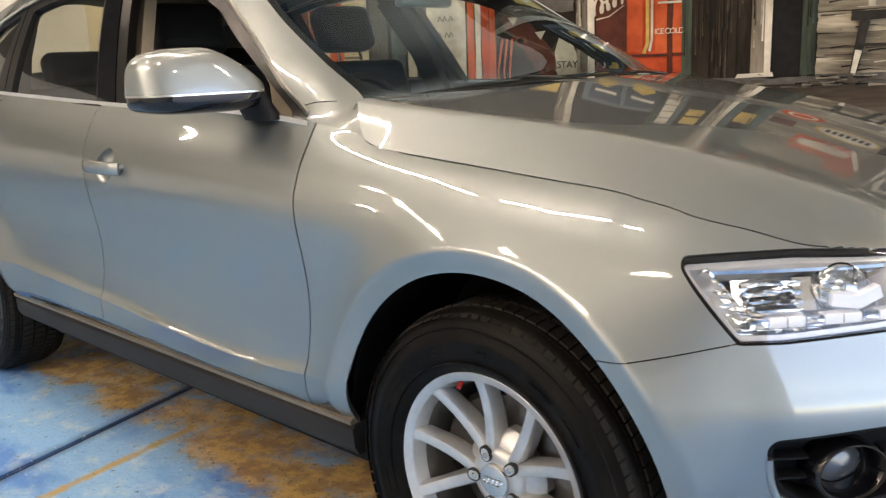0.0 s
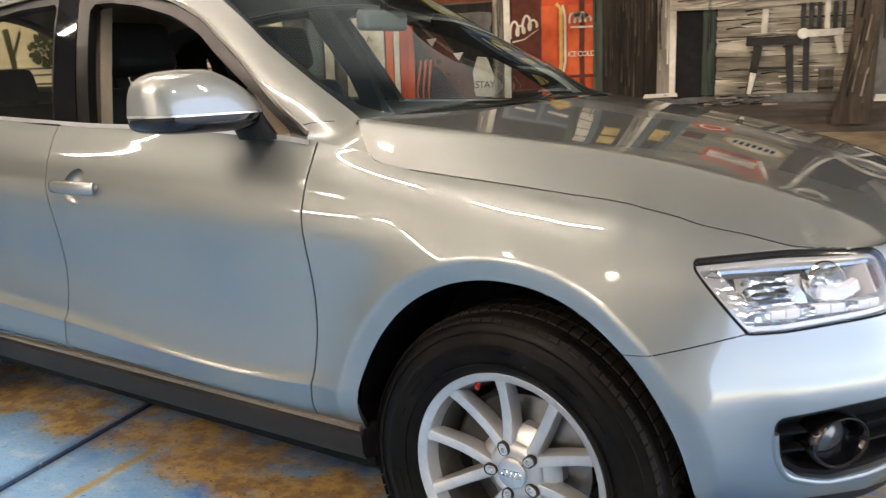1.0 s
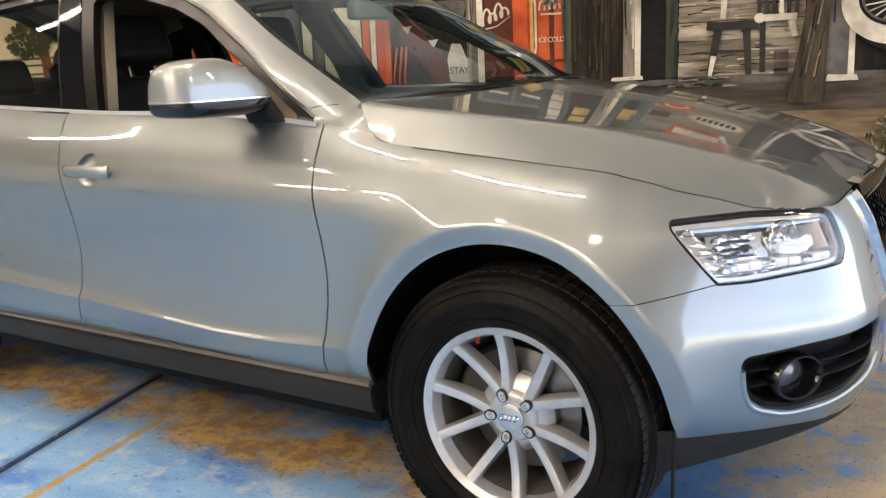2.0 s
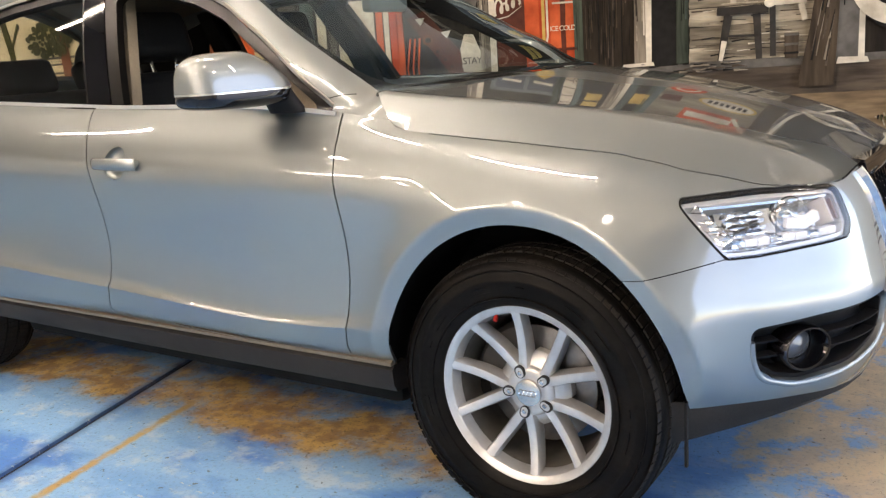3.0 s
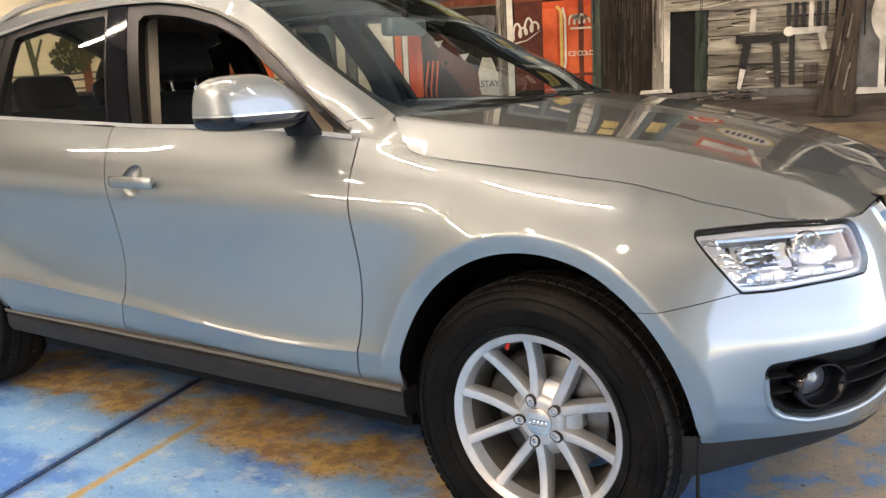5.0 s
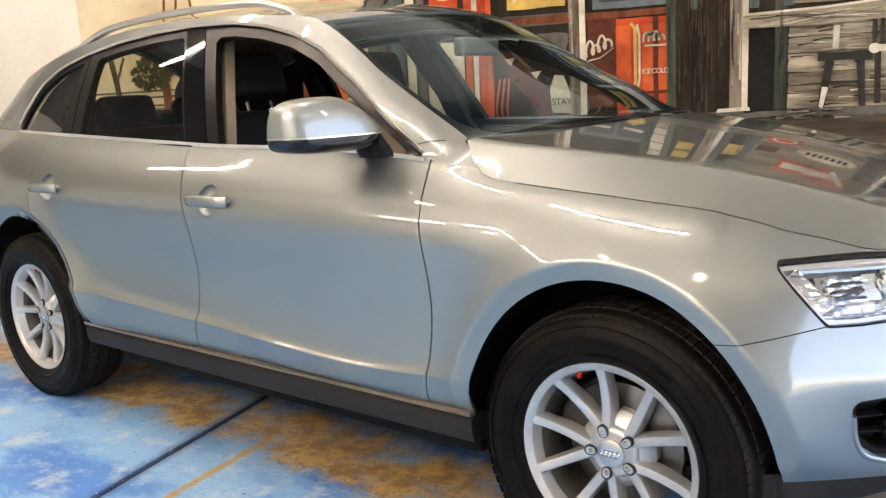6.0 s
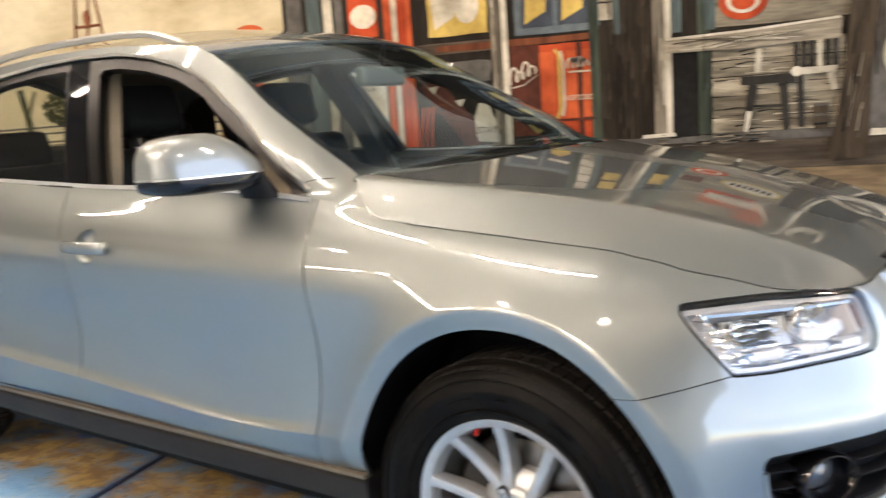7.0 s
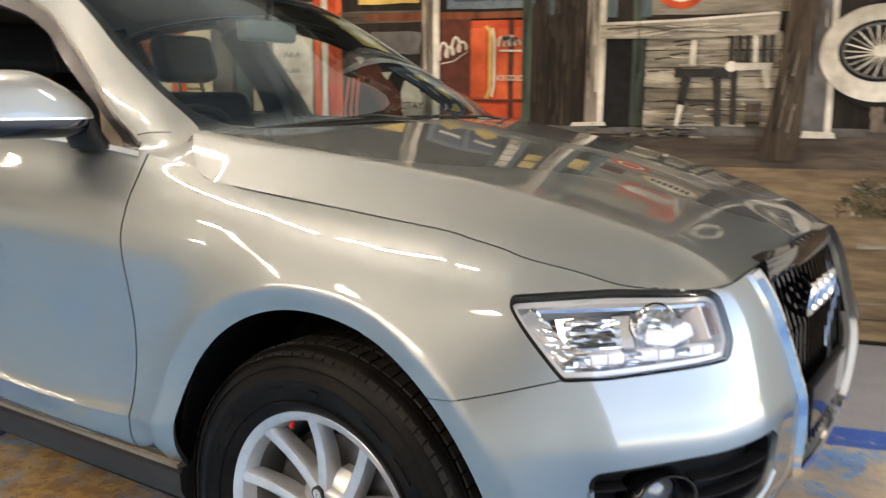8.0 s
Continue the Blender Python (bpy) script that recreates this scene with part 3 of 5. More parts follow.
def arch(p, x0, grow=0.0):
    rx, rz = (.405, .445) if x0 == 0 else (.43, .455)
    return (np.hypot((p[..., 0] - x0) / (rx + grow), (p[..., 2] - WHEEL_Z) / (rz + grow)) - 1) * .42


def corner(a, b, r):
    """Both a and b positive, with a rounded corner."""
    both = np.minimum(a, b)
    return np.where((a < r) & (b < r), r - np.hypot(r - a, r - b), both)


def hood_part(s, z):
    return corner(z - hood_line(s), (s + .345 + (z - 1.018) * 1.56) * .54, .035)


car = thing("car", "silver five-door SUV with one window down on the blue floor", "car")


def panel(name, keep, label="", surface=side_point, us=SS, ws=QQ, mat=silver, both=False, parent=None, other=True, **more):
    bm = cut_panel(surface, us, ws, keep, both=both, **more)
    ob = part(name, bm, mat, parent or car, label)
    if not both and other:
        mirrored(ob, name, parent or car, label)
    return ob


def dish(s, z, x, z0):
    return (np.hypot((s - x) / .054, (z - z0) / .052) - 1) * .045


DISHES = ((-1.455, .937), (-2.509, .952))
SS_DOOR = np.unique(np.concatenate([SS] + [np.arange(x - .064, x + .065, .008) for x, _ in DISHES]).round(4))
QQ_DOOR = np.linspace(0, 8, 105)
front_door = panel("front_door", lambda s, q, p: (dish(s, p[..., 2], *DISHES[0]), front_edge(p[..., 2]) - s - GAP, s - middle_edge(p[..., 2]) - GAP), us=SS_DOOR[(SS_DOOR > -1.75) & (SS_DOOR < -.45)], ws=QQ_DOOR)
rear_door = panel("rear_door", lambda s, q, p: (dish(s, p[..., 2], *DISHES[1]), middle_edge(p[..., 2]) - s - GAP, s - rear_edge(p[..., 2]) - GAP, arch(p, AXLE_R, .055) - GAP), us=SS_DOOR[(SS_DOOR > -2.9) & (SS_DOOR < -1.45)], ws=QQ_DOOR)
for door in [o for o in car.children if o.name.startswith(("front_door", "rear_door"))]:
    door.data.set_sharp_from_angle(angle=radians(20))
panel("rear_wing", lambda s, q, p: (np.maximum(rear_edge(p[..., 2]) - s, -arch(p, AXLE_R, .055)) - GAP, arch(p, AXLE_R)), us=np.arange(-3.9, -2.2, .0125), ws=QQ_FINE)
panel("front_wing", lambda s, q, p: (s - front_edge(p[..., 2]) - GAP, .92 - s, -hood_part(s, p[..., 2]) - .0012, np.where(s < .15, 1, p[..., 2] - bumper_top(s) - .0011),
                                     arch(p, 0), -lamp_shape(s, p[..., 2]) - .004), us=np.arange(-.64, .95, .0085), ws=QQ_FINE)
panel("front_bumper", lambda s, q, p: (s - .2, bumper_top(s) - p[..., 2] - .0011, hood_line(s) - p[..., 2] - GAP, arch(p, 0), -lamp_shape(s, p[..., 2]) - .004,
                                       -fog_shape(s, p[..., 2]), -grille_shape(s, p[..., 2])), us=np.concatenate([np.arange(.15, .62, .0085), SS[SS > .62]]), ws=QQ_FINE, both=True, depth=.02)
# the bonnet, cut along its seam, the lamps, the grille and the windscreen's foot
foot_xy = [(-.506 + .235 * (1 - (1 - t) ** 2), -.717 * (1 - t)) for t in np.linspace(1, .07, 16)]
bonnet_plan = inside([(x, y) for x, y, z in RIM] + [(RIM[-1, 0], .3), (foot_xy[0][0], .3)] + foot_xy + [(-.490, -.763), (-.451, -.795), (-.421, -.816), (-.393, -.829)])


def bonnet_grid(x, t):
    """The bonnet at x, from the seam (t = 0) over the fold (t = .4) to the middle line (t = 1)."""
    x, t = np.broadcast_arrays(np.asarray(x, float), np.asarray(t, float))
    yf, ys = fold(x)[..., 0], seam_y(x)
    return bonnet_point(x, np.where(t < .4, ys + (yf - ys) * t / .4, yf * (1 - np.clip(t, 0, 1)) / .6))


bonnet = cut_panel(bonnet_grid, np.concatenate([np.arange(-.514, .5, .014), np.arange(.5, .69, .007)]), np.concatenate([np.arange(-.12, .33, .03), np.linspace(.34, .46, 9), np.linspace(.49, 1, 17)]),
                   lambda x, t, p: (bonnet_plan(p[..., 0], p[..., 1]) - .0015,), both=True, depth=.02)
part("bonnet", bonnet, silver, car, sharp=60)

# cabin: pillars, frames and glass
XX = np.arange(-3.48, -.40, .02)
VV = np.linspace(0, 1, 29)
dlo = inside([(-.605, .95), (-.605, 1.088), (-.775, 1.197), (-.952, 1.308), (-1.13, 1.405), (-1.30, 1.468), (-1.455, 1.507), (-1.62, 1.530), (-1.85, 1.538), (-2.1, 1.532),
              (-2.35, 1.513), (-2.60, 1.478), (-2.80, 1.43), (-2.93, 1.36), (-3.02, 1.26), (-3.07, 1.19), (-3.07, .95)])
edge_b = lambda z: -1.605 - (z - 1.119) * .453
edge_c = lambda z: -1.735 - (z - 1.129) * .427
edge_d = lambda z: -2.545 - (z - 1.152) * .10
panel("roof_side", lambda x, v, p: (-(x + .345 + (p[..., 2] - 1.018) * 1.56) * .54 + .002, -dlo(x, p[..., 2]), np.minimum(1, v * .2 + np.where((x > -.6) | (x < -3.05), 1, 0)) + .001), surface=cabin_point, us=XX, ws=VV, depth=.03)
front_open = inside([(-.66, 1.03), (-.665, 1.098), (-.80, 1.185), (-.952, 1.272), (-1.13, 1.368), (-1.30, 1.430), (-1.455, 1.468), (-1.60, 1.488), (-1.685, 1.490), (-1.70, 1.47), (-1.541, 1.119), (-1.50, 1.03)])
panel("window_frame", lambda x, v, p: (dlo(x, p[..., 2]) - .004, x - edge_b(p[..., 2]) - GAP, -front_open(x, p[..., 2])), "dark window frame",
                surface=cabin_point, us=XX, ws=VV, mat=frame_trim, depth=.03, lift=-.006)
panel("b_pillar_cover", lambda x, v, p: (dlo(x, p[..., 2]) - .004, edge_b(p[..., 2]) - x - GAP, x - edge_c(p[..., 2])), "gloss black pillar cover", surface=cabin_point, us=XX, ws=VV, mat=black_gloss, lift=-.004)
rear_open = lambda x, z: np.minimum(np.minimum(dlo(x, z) - .032, edge_c(z) - x - .012), x - (-2.475 - (z - 1.152) * .08))
panel("window_frame", lambda x, v, p: (dlo(x, p[..., 2]) - .004, edge_c(p[..., 2]) - x, x - edge_d(p[..., 2]) - GAP, -rear_open(x, p[..., 2])), "dark window frame",
      surface=cabin_point, us=XX, ws=VV, mat=frame_trim, depth=.03, lift=-.006)
panel("door_glass", lambda x, v, p: (rear_open(x, p[..., 2]) + .01,), "tinted rear door glass", surface=cabin_point, us=XX, ws=VV, mat=glass_side, depth=0, lift=-.018)
quarter_open = lambda x, z: np.minimum(dlo(x, z) - .022, (-2.640 + (z - 1.17) * .12) - x)
panel("window_frame", lambda x, v, p: (dlo(x, p[..., 2]) - .004, edge_d(p[..., 2]) - x - GAP, -quarter_open(x, p[..., 2])), "dark window frame", surface=cabin_point, us=XX, ws=VV, mat=frame_trim, depth=.02, lift=-.005)
panel("quarter_glass", lambda x, v, p: (quarter_open(x, p[..., 2]) + .01,), "tinted quarter glass", surface=cabin_point, us=XX, ws=VV, mat=glass_side, depth=0, lift=-.012)
# slot in the trim, shaped to fit the camera's view through the quarter glass
sliver = inside([(-2.76, 1.215), (-2.69, 1.36), (-2.665, 1.36), (-2.625, 1.21)])
panel("rear_pillar_trim", lambda x, v, p: (quarter_open(x, p[..., 2]) + .03, -sliver(x, p[..., 2])), "black inner pillar trim", surface=cabin_point, us=XX, ws=VV, mat=cabin_dark, depth=.005, lift=-.045)
# bright strips along the belt and over the windows
for sgn in (1, -1):
    line = [belt_x(np.array(x)) for x in np.linspace(-3.05, -.585, 60)]
    part("belt_strip", sweep([(p[0], (p[1] - .006) * sgn, p[2] - .002) for p in line], [(-.006, -.007), (.006, -.007), (.006, .006), (-.006, .006)]), chrome, car, "bright metal belt strip")
    part("roof_rail", sweep([(x, sgn * -(.555 + .005 * math.sin(x)), cantrail(np.array(-x))[1] - .002 + .043 * min(1, max(0, (-1.36 - x) / .17)) ** .6 * min(1, max(0, (x + 2.86) / .28)) ** .6)
                             for x in np.linspace(-2.86, -1.36, 40)], [(-.014, -.012), (.014, -.012), (.016, .002), (.009, .011), (-.009, .011), (-.016, .002)]), rail_metal, car, "satin metal roof rail")
roof_x = np.linspace(-3.48, -1.201, 60)
part("roof", cut_panel(roof_point, roof_x, np.linspace(0, 1, 16), lambda x, t, p: (np.ones_like(x),), both=True, depth=.02), silver, car)
screen_v, screen_t = np.linspace(0, 1, 24), np.linspace(0, 1, 16)
part("windscreen", cut_panel(screen_point, screen_v, screen_t, lambda v, t, p: (np.ones_like(v),), both=True, depth=0, flip=True, lift=-.004), glass_screen, car, "clear windscreen")
part("windscreen_border", cut_panel(screen_point, np.linspace(0, 1, 60), np.linspace(0, 1, 60), lambda v, t, p: (np.maximum.reduce([.035 - t, .045 - v, v - .965, .1 * np.hypot(np.clip(.20 - t, 0, 1) / .20, np.clip(.22 - v, 0, 1) / .22) - .082]),), both=True, depth=0, flip=True, lift=-.009), seal_rubber, car, "black border round the windscreen")
for ob in car.children:
    if "glass" in ob.name or ob.name == "windscreen":
        ob.visible_shadow = False
# wiper cowl at the windscreen's foot
foot = [screen_point(np.array(0.0), np.array(t))[()] for t in np.linspace(.3, 1, 20)]
foot = [(p[0] + .015, p[1], p[2] - .03) for p in foot]
part("cowl", sweep(foot + [(x, -y, z) for x, y, z in foot[-2::-1]], [(-.05, -.03), (.05, -.02), (.05, .0), (-.05, .008)]), black_plastic, car, "black plastic cowl")

# painted drip strip over the side windows
DLO_TOP = [(-.605, 1.088), (-.775, 1.197), (-.952, 1.308), (-1.13, 1.405), (-1.30, 1.468), (-1.455, 1.507), (-1.62, 1.530), (-1.85, 1.538), (-2.1, 1.532), (-2.35, 1.513), (-2.60, 1.478), (-2.80, 1.43), (-2.93, 1.36), (-3.02, 1.26), (-3.07, 1.19)]
for sgn in (1, -1):
    path = []
    for x in np.linspace(-3.065, -.61, 70):
        z = np.interp(-x, [-p[0] for p in DLO_TOP], [p[1] for p in DLO_TOP])
        column = cabin_point(np.full(60, x), np.linspace(0, 1, 60))
        path.append((x, (np.interp(z, column[:, 2], column[:, 1]) - .003) * sgn, z + .004))
    part("window_strip", sweep(path, [(-.004, -.005), (.004, -.005), (.004, .005), (-.004, .005)]), rail_metal, car, "silver strip over the side windows")

# tail, with the rear window
tail, pane, rows = bmesh.new(), bmesh.new(), []
across = np.linspace(-1, 1, 21)
for q in np.linspace(0, 8, 15):
    p = side_point(np.array(-3.9), np.array(q))
    rows.append([Vector((p[0] - .06 * (1 - j * j), -p[1] * j, p[2])) for j in across])
for k in np.linspace(.08, 1, 12):
    line = []
    for low, j in zip(rows[14], across):
        t = roof_point(np.array(-3.48), np.array(1 - abs(j)))
        high = Vector((t[0] - .02 * (1 - j * j), abs(t[1]) * (1 if j > 0 else -1), t[2]))
        line.append(low.lerp(high, k) + Vector((-.06 * math.sin(math.pi * k), 0, 0)))
    rows.append(line)
for i, (a, b) in enumerate(zip(rows, rows[1:])):
    for j in range(20):
        bm = pane if 15 <= i <= 24 and 2 <= j <= 17 else tail
        bm.faces.new([bm.verts.new(v) for v in (a[j], a[j + 1], b[j + 1], b[j])])
for bm in (tail, pane):
    bmesh.ops.remove_doubles(bm, verts=bm.verts[:], dist=1e-5)
    bmesh.ops.recalc_face_normals(bm, faces=bm.faces[:])
tailgate = part("tailgate", tail, silver, car)
part("rear_window", pane, glass_side, tailgate, "tinted rear window").visible_shadow = False
part("rear_bumper", box(-3.86, -3.55, -.80, .80, .36, .52, .04), grey_plastic, car, "dark plastic rear bumper")

# sill trim between the wheels
for sgn in (1, -1):
    xs = np.linspace(-2.40, -.408, 40)
    part("sill_trim", sweep([(x, -.893 * sgn, .335 + .004 * math.sin((x + .4) * 1.5)) for x in xs], [(-.05 * sgn, -.038), (.000 * sgn, -.032), (.013 * sgn, -.010), (.016 * sgn, .035), (.002 * sgn, .048), (-.05 * sgn, .05)]), grey_plastic, car, "dark grey plastic sill trim")
    part("sill_strip", sweep([(x, -.905 * sgn, .389) for x in xs], [(-.02 * sgn, -.006), (.008 * sgn, -.006), (.010 * sgn, .004), (.0, .009), (-.02 * sgn, .009)]), trim_strip, car, "dull champagne strip")

# lower lip of the front bumper
lip_path = [on_side(s, .372) for s in np.linspace(.36, NOSE, 40)]
lip_path = [Vector((p.x, p.y, p.z)) for p in lip_path] + [Vector((p.x, -p.y, p.z)) for p in lip_path[-2::-1]]
lip = bmesh.new()
rows = []
for i, p in enumerate(lip_path):
    k = min(i, len(lip_path) - 1 - i) / 39
    n = Vector((p.x - .1, p.y, 0)).normalized()
    drop = .095 - .086 * min(1, k * 1.9)
    rows.append([lip.verts.new(p + n * a + Vector((0, 0, b))) for a, b in ((.002, .022), (.003, .012), (.0, -drop * .5), (-.02, -drop), (-.12, -drop), (-.12, .0))])
for a, b in zip(rows, rows[1:]):
    for j in range(5):
        lip.faces.new((a[j], b[j], b[j + 1], a[j + 1]))
bmesh.ops.recalc_face_normals(lip, faces=lip.faces[:])
part("bumper_lip", lip, grey_plastic, car, "dark grey plastic bumper lip")

def rounded_bead(path, r):
    return sweep(path, [(r * math.cos(a), r * math.sin(a)) for a in np.linspace(0, math.tau, 11)[:-1]])


# fog lamp openings, one on each side
fog_s, fog_q = SS[(SS > .5) & (SS < 1.05)], QQ[(QQ > .5) & (QQ < 4.2)]
for sgn in (1, -1):
    tub = cut_panel(side_point, fog_s, fog_q, lambda s, q, p: (fog_shape(s, p[..., 2]) + .004,), depth=0, lift=-.055)
    if sgn < 0:
        for v in tub.verts:
            v.co.y = -v.co.y
        bmesh.ops.reverse_faces(tub, faces=tub.faces[:])
    grid = part("fog_grille", tub, black_plastic, car, "black plastic lower grille")
    rim = cut_panel(side_point, fog_s, fog_q, lambda s, q, p: (fog_shape(s, p[..., 2]) - .001, .012 - fog_shape(s, p[..., 2])), depth=.05, lift=-.012)
    if sgn < 0:
        for v in rim.verts:
            v.co.y = -v.co.y
        bmesh.ops.reverse_faces(rim, faces=rim.faces[:])
    part("grille_surround", rim, black_plastic, grid)
    for z in (.490, .528):
        for s0, s1 in ((.575, .640), (.770, .990)):
            path = [on_side(s, z + .02 * (s - .6), -.024) for s in np.linspace(s0, s1, 12)]
            blade = part("slat", sweep([(p.x, p.y * sgn, p.z) for p in path], [(-.016, -.004), (.012, -.003), (.014, .002), (-.016, .004)]), black_plastic, grid)
            # satin bead stands in for the gloss reflection along the slat's edge
            path = [on_side(s, z + .02 * (s - .6), -.013) for s in np.linspace(s0, s1, 12)]
            part("slat_glint", rounded_bead([(p.x, p.y * sgn, p.z) for p in path], .0016), dull_chrome, blade)
    # painted bead round the lower edge of the opening
    bead = spline(range(9), [(.570, .535), (.578, .485), (.600, .444), (.640, .426), (.70, .413), (.80, .422), (.90, .444), (.965, .466), (1.005, .50)])
    path = [on_side(*bead(k), -.003) for k in np.linspace(0, 8, 49)]
    part("grille_bead", rounded_bead([(p.x, p.y * sgn, p.z) for p in path], .0075), silver, grid, "painted bead under the grille")
    c = on_side(.715, .499, -.010)
    aim = Vector((.82, -.57 * sgn, 0))
    # lamp stretched sideways by 1.3 to fit the camera's view
    m = Matrix.Translation((c.x, c.y * sgn, c.z)) @ aim.to_track_quat("-Y", "Z").to_matrix().to_4x4() @ Matrix.Diagonal((1.3, 1, 1, 1))
    fog = part("fog_lamp", lathe([(.0, .066), (.026, .064), (.030, .058), (.042, .012), (.0465, -.004), (.049, -.008), (.0525, -.003), (.054, .05)], 40, m), black_gloss, car, "fog lamp widened to fit the camera's view")
    part("lamp_ring", lathe([(.0465, -.0045), (.0485, -.0095), (.0505, -.0075)], 40, m), grey_plastic, fog)
    part("lamp_glass", lathe([(.0, .022), (.020, .026), (.0335, .036), (.034, .05)], 32, m), fog_glass, fog)

# radiator grille with its bright frame
g_path = [(s - .006, z) for s, z in GRILLE] + [(NOSE - .1, .402), (NOSE, .40)]
bend = spline(range(len(g_path)), g_path)
half = [on_side(*bend(k), .004) for k in np.linspace(0, len(g_path) - 1, 49)]
loop = half + [Vector((p.x, -p.y, p.z)) for p in half[-2::-1]]
grille = part("radiator_grille", sweep(loop, [(-.013, -.006), (-.006, .010), (.006, .010), (.013, -.006)], False, (1, 0, 0.25)), chrome, car, "bright framed radiator grille")
part("grille_back", box(.635, .65, -.42, .42, .40, .86), black_plastic, grille)
for k in range(17):
    y = -.31 + .62 * k / 16
    s = NOSE - abs(y) * 1.02
    low = float(np.interp(abs(y), [.215, .26, .32], [.42, .46, .70]))
    lo, hi = on_side(s, low, -.02), on_side(s, .855, -.02)
    mid = on_side(s, max(.72, low + .02), -.02)
    part("slat", sweep([(lo.x, y, low), (mid.x, y, max(.72, low + .02)), (hi.x, y, .855)], [(-.006, -.012), (.006, -.012), (.004, .010), (-.004, .010)], up=(1, 0, 0)), black_gloss, grille)
# badge of four plain rings, the gloss bar over the slats and the plate holder below
for k in (-1.5, -.5, .5, 1.5):
    c = on_side(NOSE - abs(k) * .062, .77, .0)
    m = Matrix.Translation((c.x + .012, k * .062, .77)) @ Matrix.Rotation(radians(90), 4, "Z") @ Matrix.Rotation(radians(180), 4, "Z") @ Matrix.Rotation(radians(-8), 4, "X")
    part("badge_ring", lathe([(.030, .0), (.033, -.008), (.039, -.008), (.042, .0), (.036, .004), (.030, .0)], 32, m), chrome, grille, "bright plain badge ring")
bar = [on_side(NOSE - y, .855, -.004) for y in (.31, .2, .1, 0)]
bar = bar + [Vector((p.x, -p.y, p.z)) for p in bar[-2::-1]]
part("grille_bar", sweep(bar, [(-.02, -.02), (.004, -.02), (.008, .0), (.0, .03), (-.03, .035)]), black_gloss, grille)
holder = part("plate_holder", box(.748, .765, -.19, .19, .50, .60, .004), black_plastic, grille)
part("number_plate", box(.765, .768, -.186, .186, .503, .597, .001), black_gloss, grille, "plain dark number plate")

# headlamps
lamp_s, lamp_q = np.linspace(.40, .90, 40), np.linspace(4, 8, 40)
for sgn in (1, -1):
    def own(bm):
        if sgn < 0:
            for v in bm.verts:
                v.co.y = -v.co.y
            bmesh.ops.reverse_faces(bm, faces=bm.faces[:])
        return bm
    at = lambda s, z, d=0.0: (lambda p: Vector((p.x, p.y * sgn, p.z)))(on_side(s, z, d))
    lamp = part("headlamp", own(cut_panel(side_point, lamp_s, lamp_q, lambda s, q, p: (lamp_shape(s, p[..., 2]),), depth=.006, lift=.001)), lens_clear, car, "clear headlamp lens")
    lamp.visible_shadow = False
    part("lamp_seal", own(cut_panel(side_point, lamp_s, lamp_q, lambda s, q, p: (lamp_shape(s, p[..., 2]) + .0035, .0035 - lamp_shape(s, p[..., 2])), depth=.012, lift=-.002)), seal_rubber, lamp, "black rubber edge")
    part("lamp_housing", own(cut_panel(side_point, lamp_s, lamp_q, lambda s, q, p: (lamp_shape(s, p[..., 2]) + .002,), depth=0, lift=-.062)), facet_plate, lamp)
    part("lamp_bezel", own(cut_panel(side_point, lamp_s, lamp_q, lambda s, q, p: (lamp_shape(s, p[..., 2]) - .003, .012 - lamp_shape(s, p[..., 2])), depth=.045, lift=-.012)), lamp_grey, lamp)
    out = Vector((.80, -.60 * sgn, .0))
    # dipped beam: a box of plated fins; main beam: a round projector
    for z in (.780, .797, .814, .831):
        fin = [at(s, z + .012 * (s - .6), -.038 + .010 * math.sin((s - .535) * 28)) for s in np.linspace(.545, .648, 12)]
        part("reflector_fin", sweep(fin, [(-.018, -.0015), (.010, -.0055), (.012, .0035), (-.018, .0045)]), facet_plate, lamp)
    for s0 in (.540, .652):
        part("reflector_wall", sweep([at(s0, .836, -.034), at(s0 + .004, .776, -.034)], [(-.020, -.003), (.014, -.003), (.014, .003), (-.020, .003)]), reflector, lamp)
    c = at(.725, .808, -.030)
    m = Matrix.Translation(c) @ out.to_track_quat("-Y", "Z").to_matrix().to_4x4()
    bowl = part("reflector_bowl", lathe([(.004, .05), (.020, .042), (.034, .022), (.040, -.002), (.043, -.006), (.047, .0), (.047, .045)], 36, m), reflector, lamp)
    b = bmesh.new()
    bmesh.ops.create_uvsphere(b, u_segments=24, v_segments=14, radius=.026)
    bmesh.ops.transform(b, matrix=m @ Matrix.Translation((0, .016, 0)), verts=b.verts[:])
    part("projector_lens", b, lens_clear, bowl)
    part("beam_shield", sweep([at(.700, .793, -.020), at(.745, .786, -.018), at(.792, .802, -.018)], [(-.010, -.012), (.006, -.012), (.006, .010), (-.010, .012)]), lamp_white, lamp, "pale plated shield")
    # row of clear light blocks along the foot
    for k in range(9):
        s0 = .548 + k * .0335
        block = [at(s0 + d, .757 + .020 * (s0 + d - .5), -.022) for d in (.001, .016, .0315)]
        part("light_block", sweep(block, [(-.016, -.0085), (.006, -.0085), (.008, .0), (.006, .0085), (-.016, .0085)]), lamp_white if k % 3 else facet_plate, lamp)
    part("brow", sweep([at(s, .845, -.020) for s in np.linspace(.475, .845, 18)], [(-.018, -.004), (.010, -.003), (.010, .003), (-.018, .004)]), reflector, lamp)
    part("reflector_panel", sweep([at(.468, .842, -.026), at(.498, .806, -.026), at(.538, .758, -.026)], [(-.004, -.020), (.004, -.020), (.004, .020), (-.004, .020)]), facet_plate, lamp)
    part("inner_panel", sweep([at(.812, .838, -.026), at(.826, .778, -.026)], [(-.004, -.022), (.004, -.022), (.004, .020), (-.004, .020)]), signal_cream, lamp, "cream signal lamp panel")
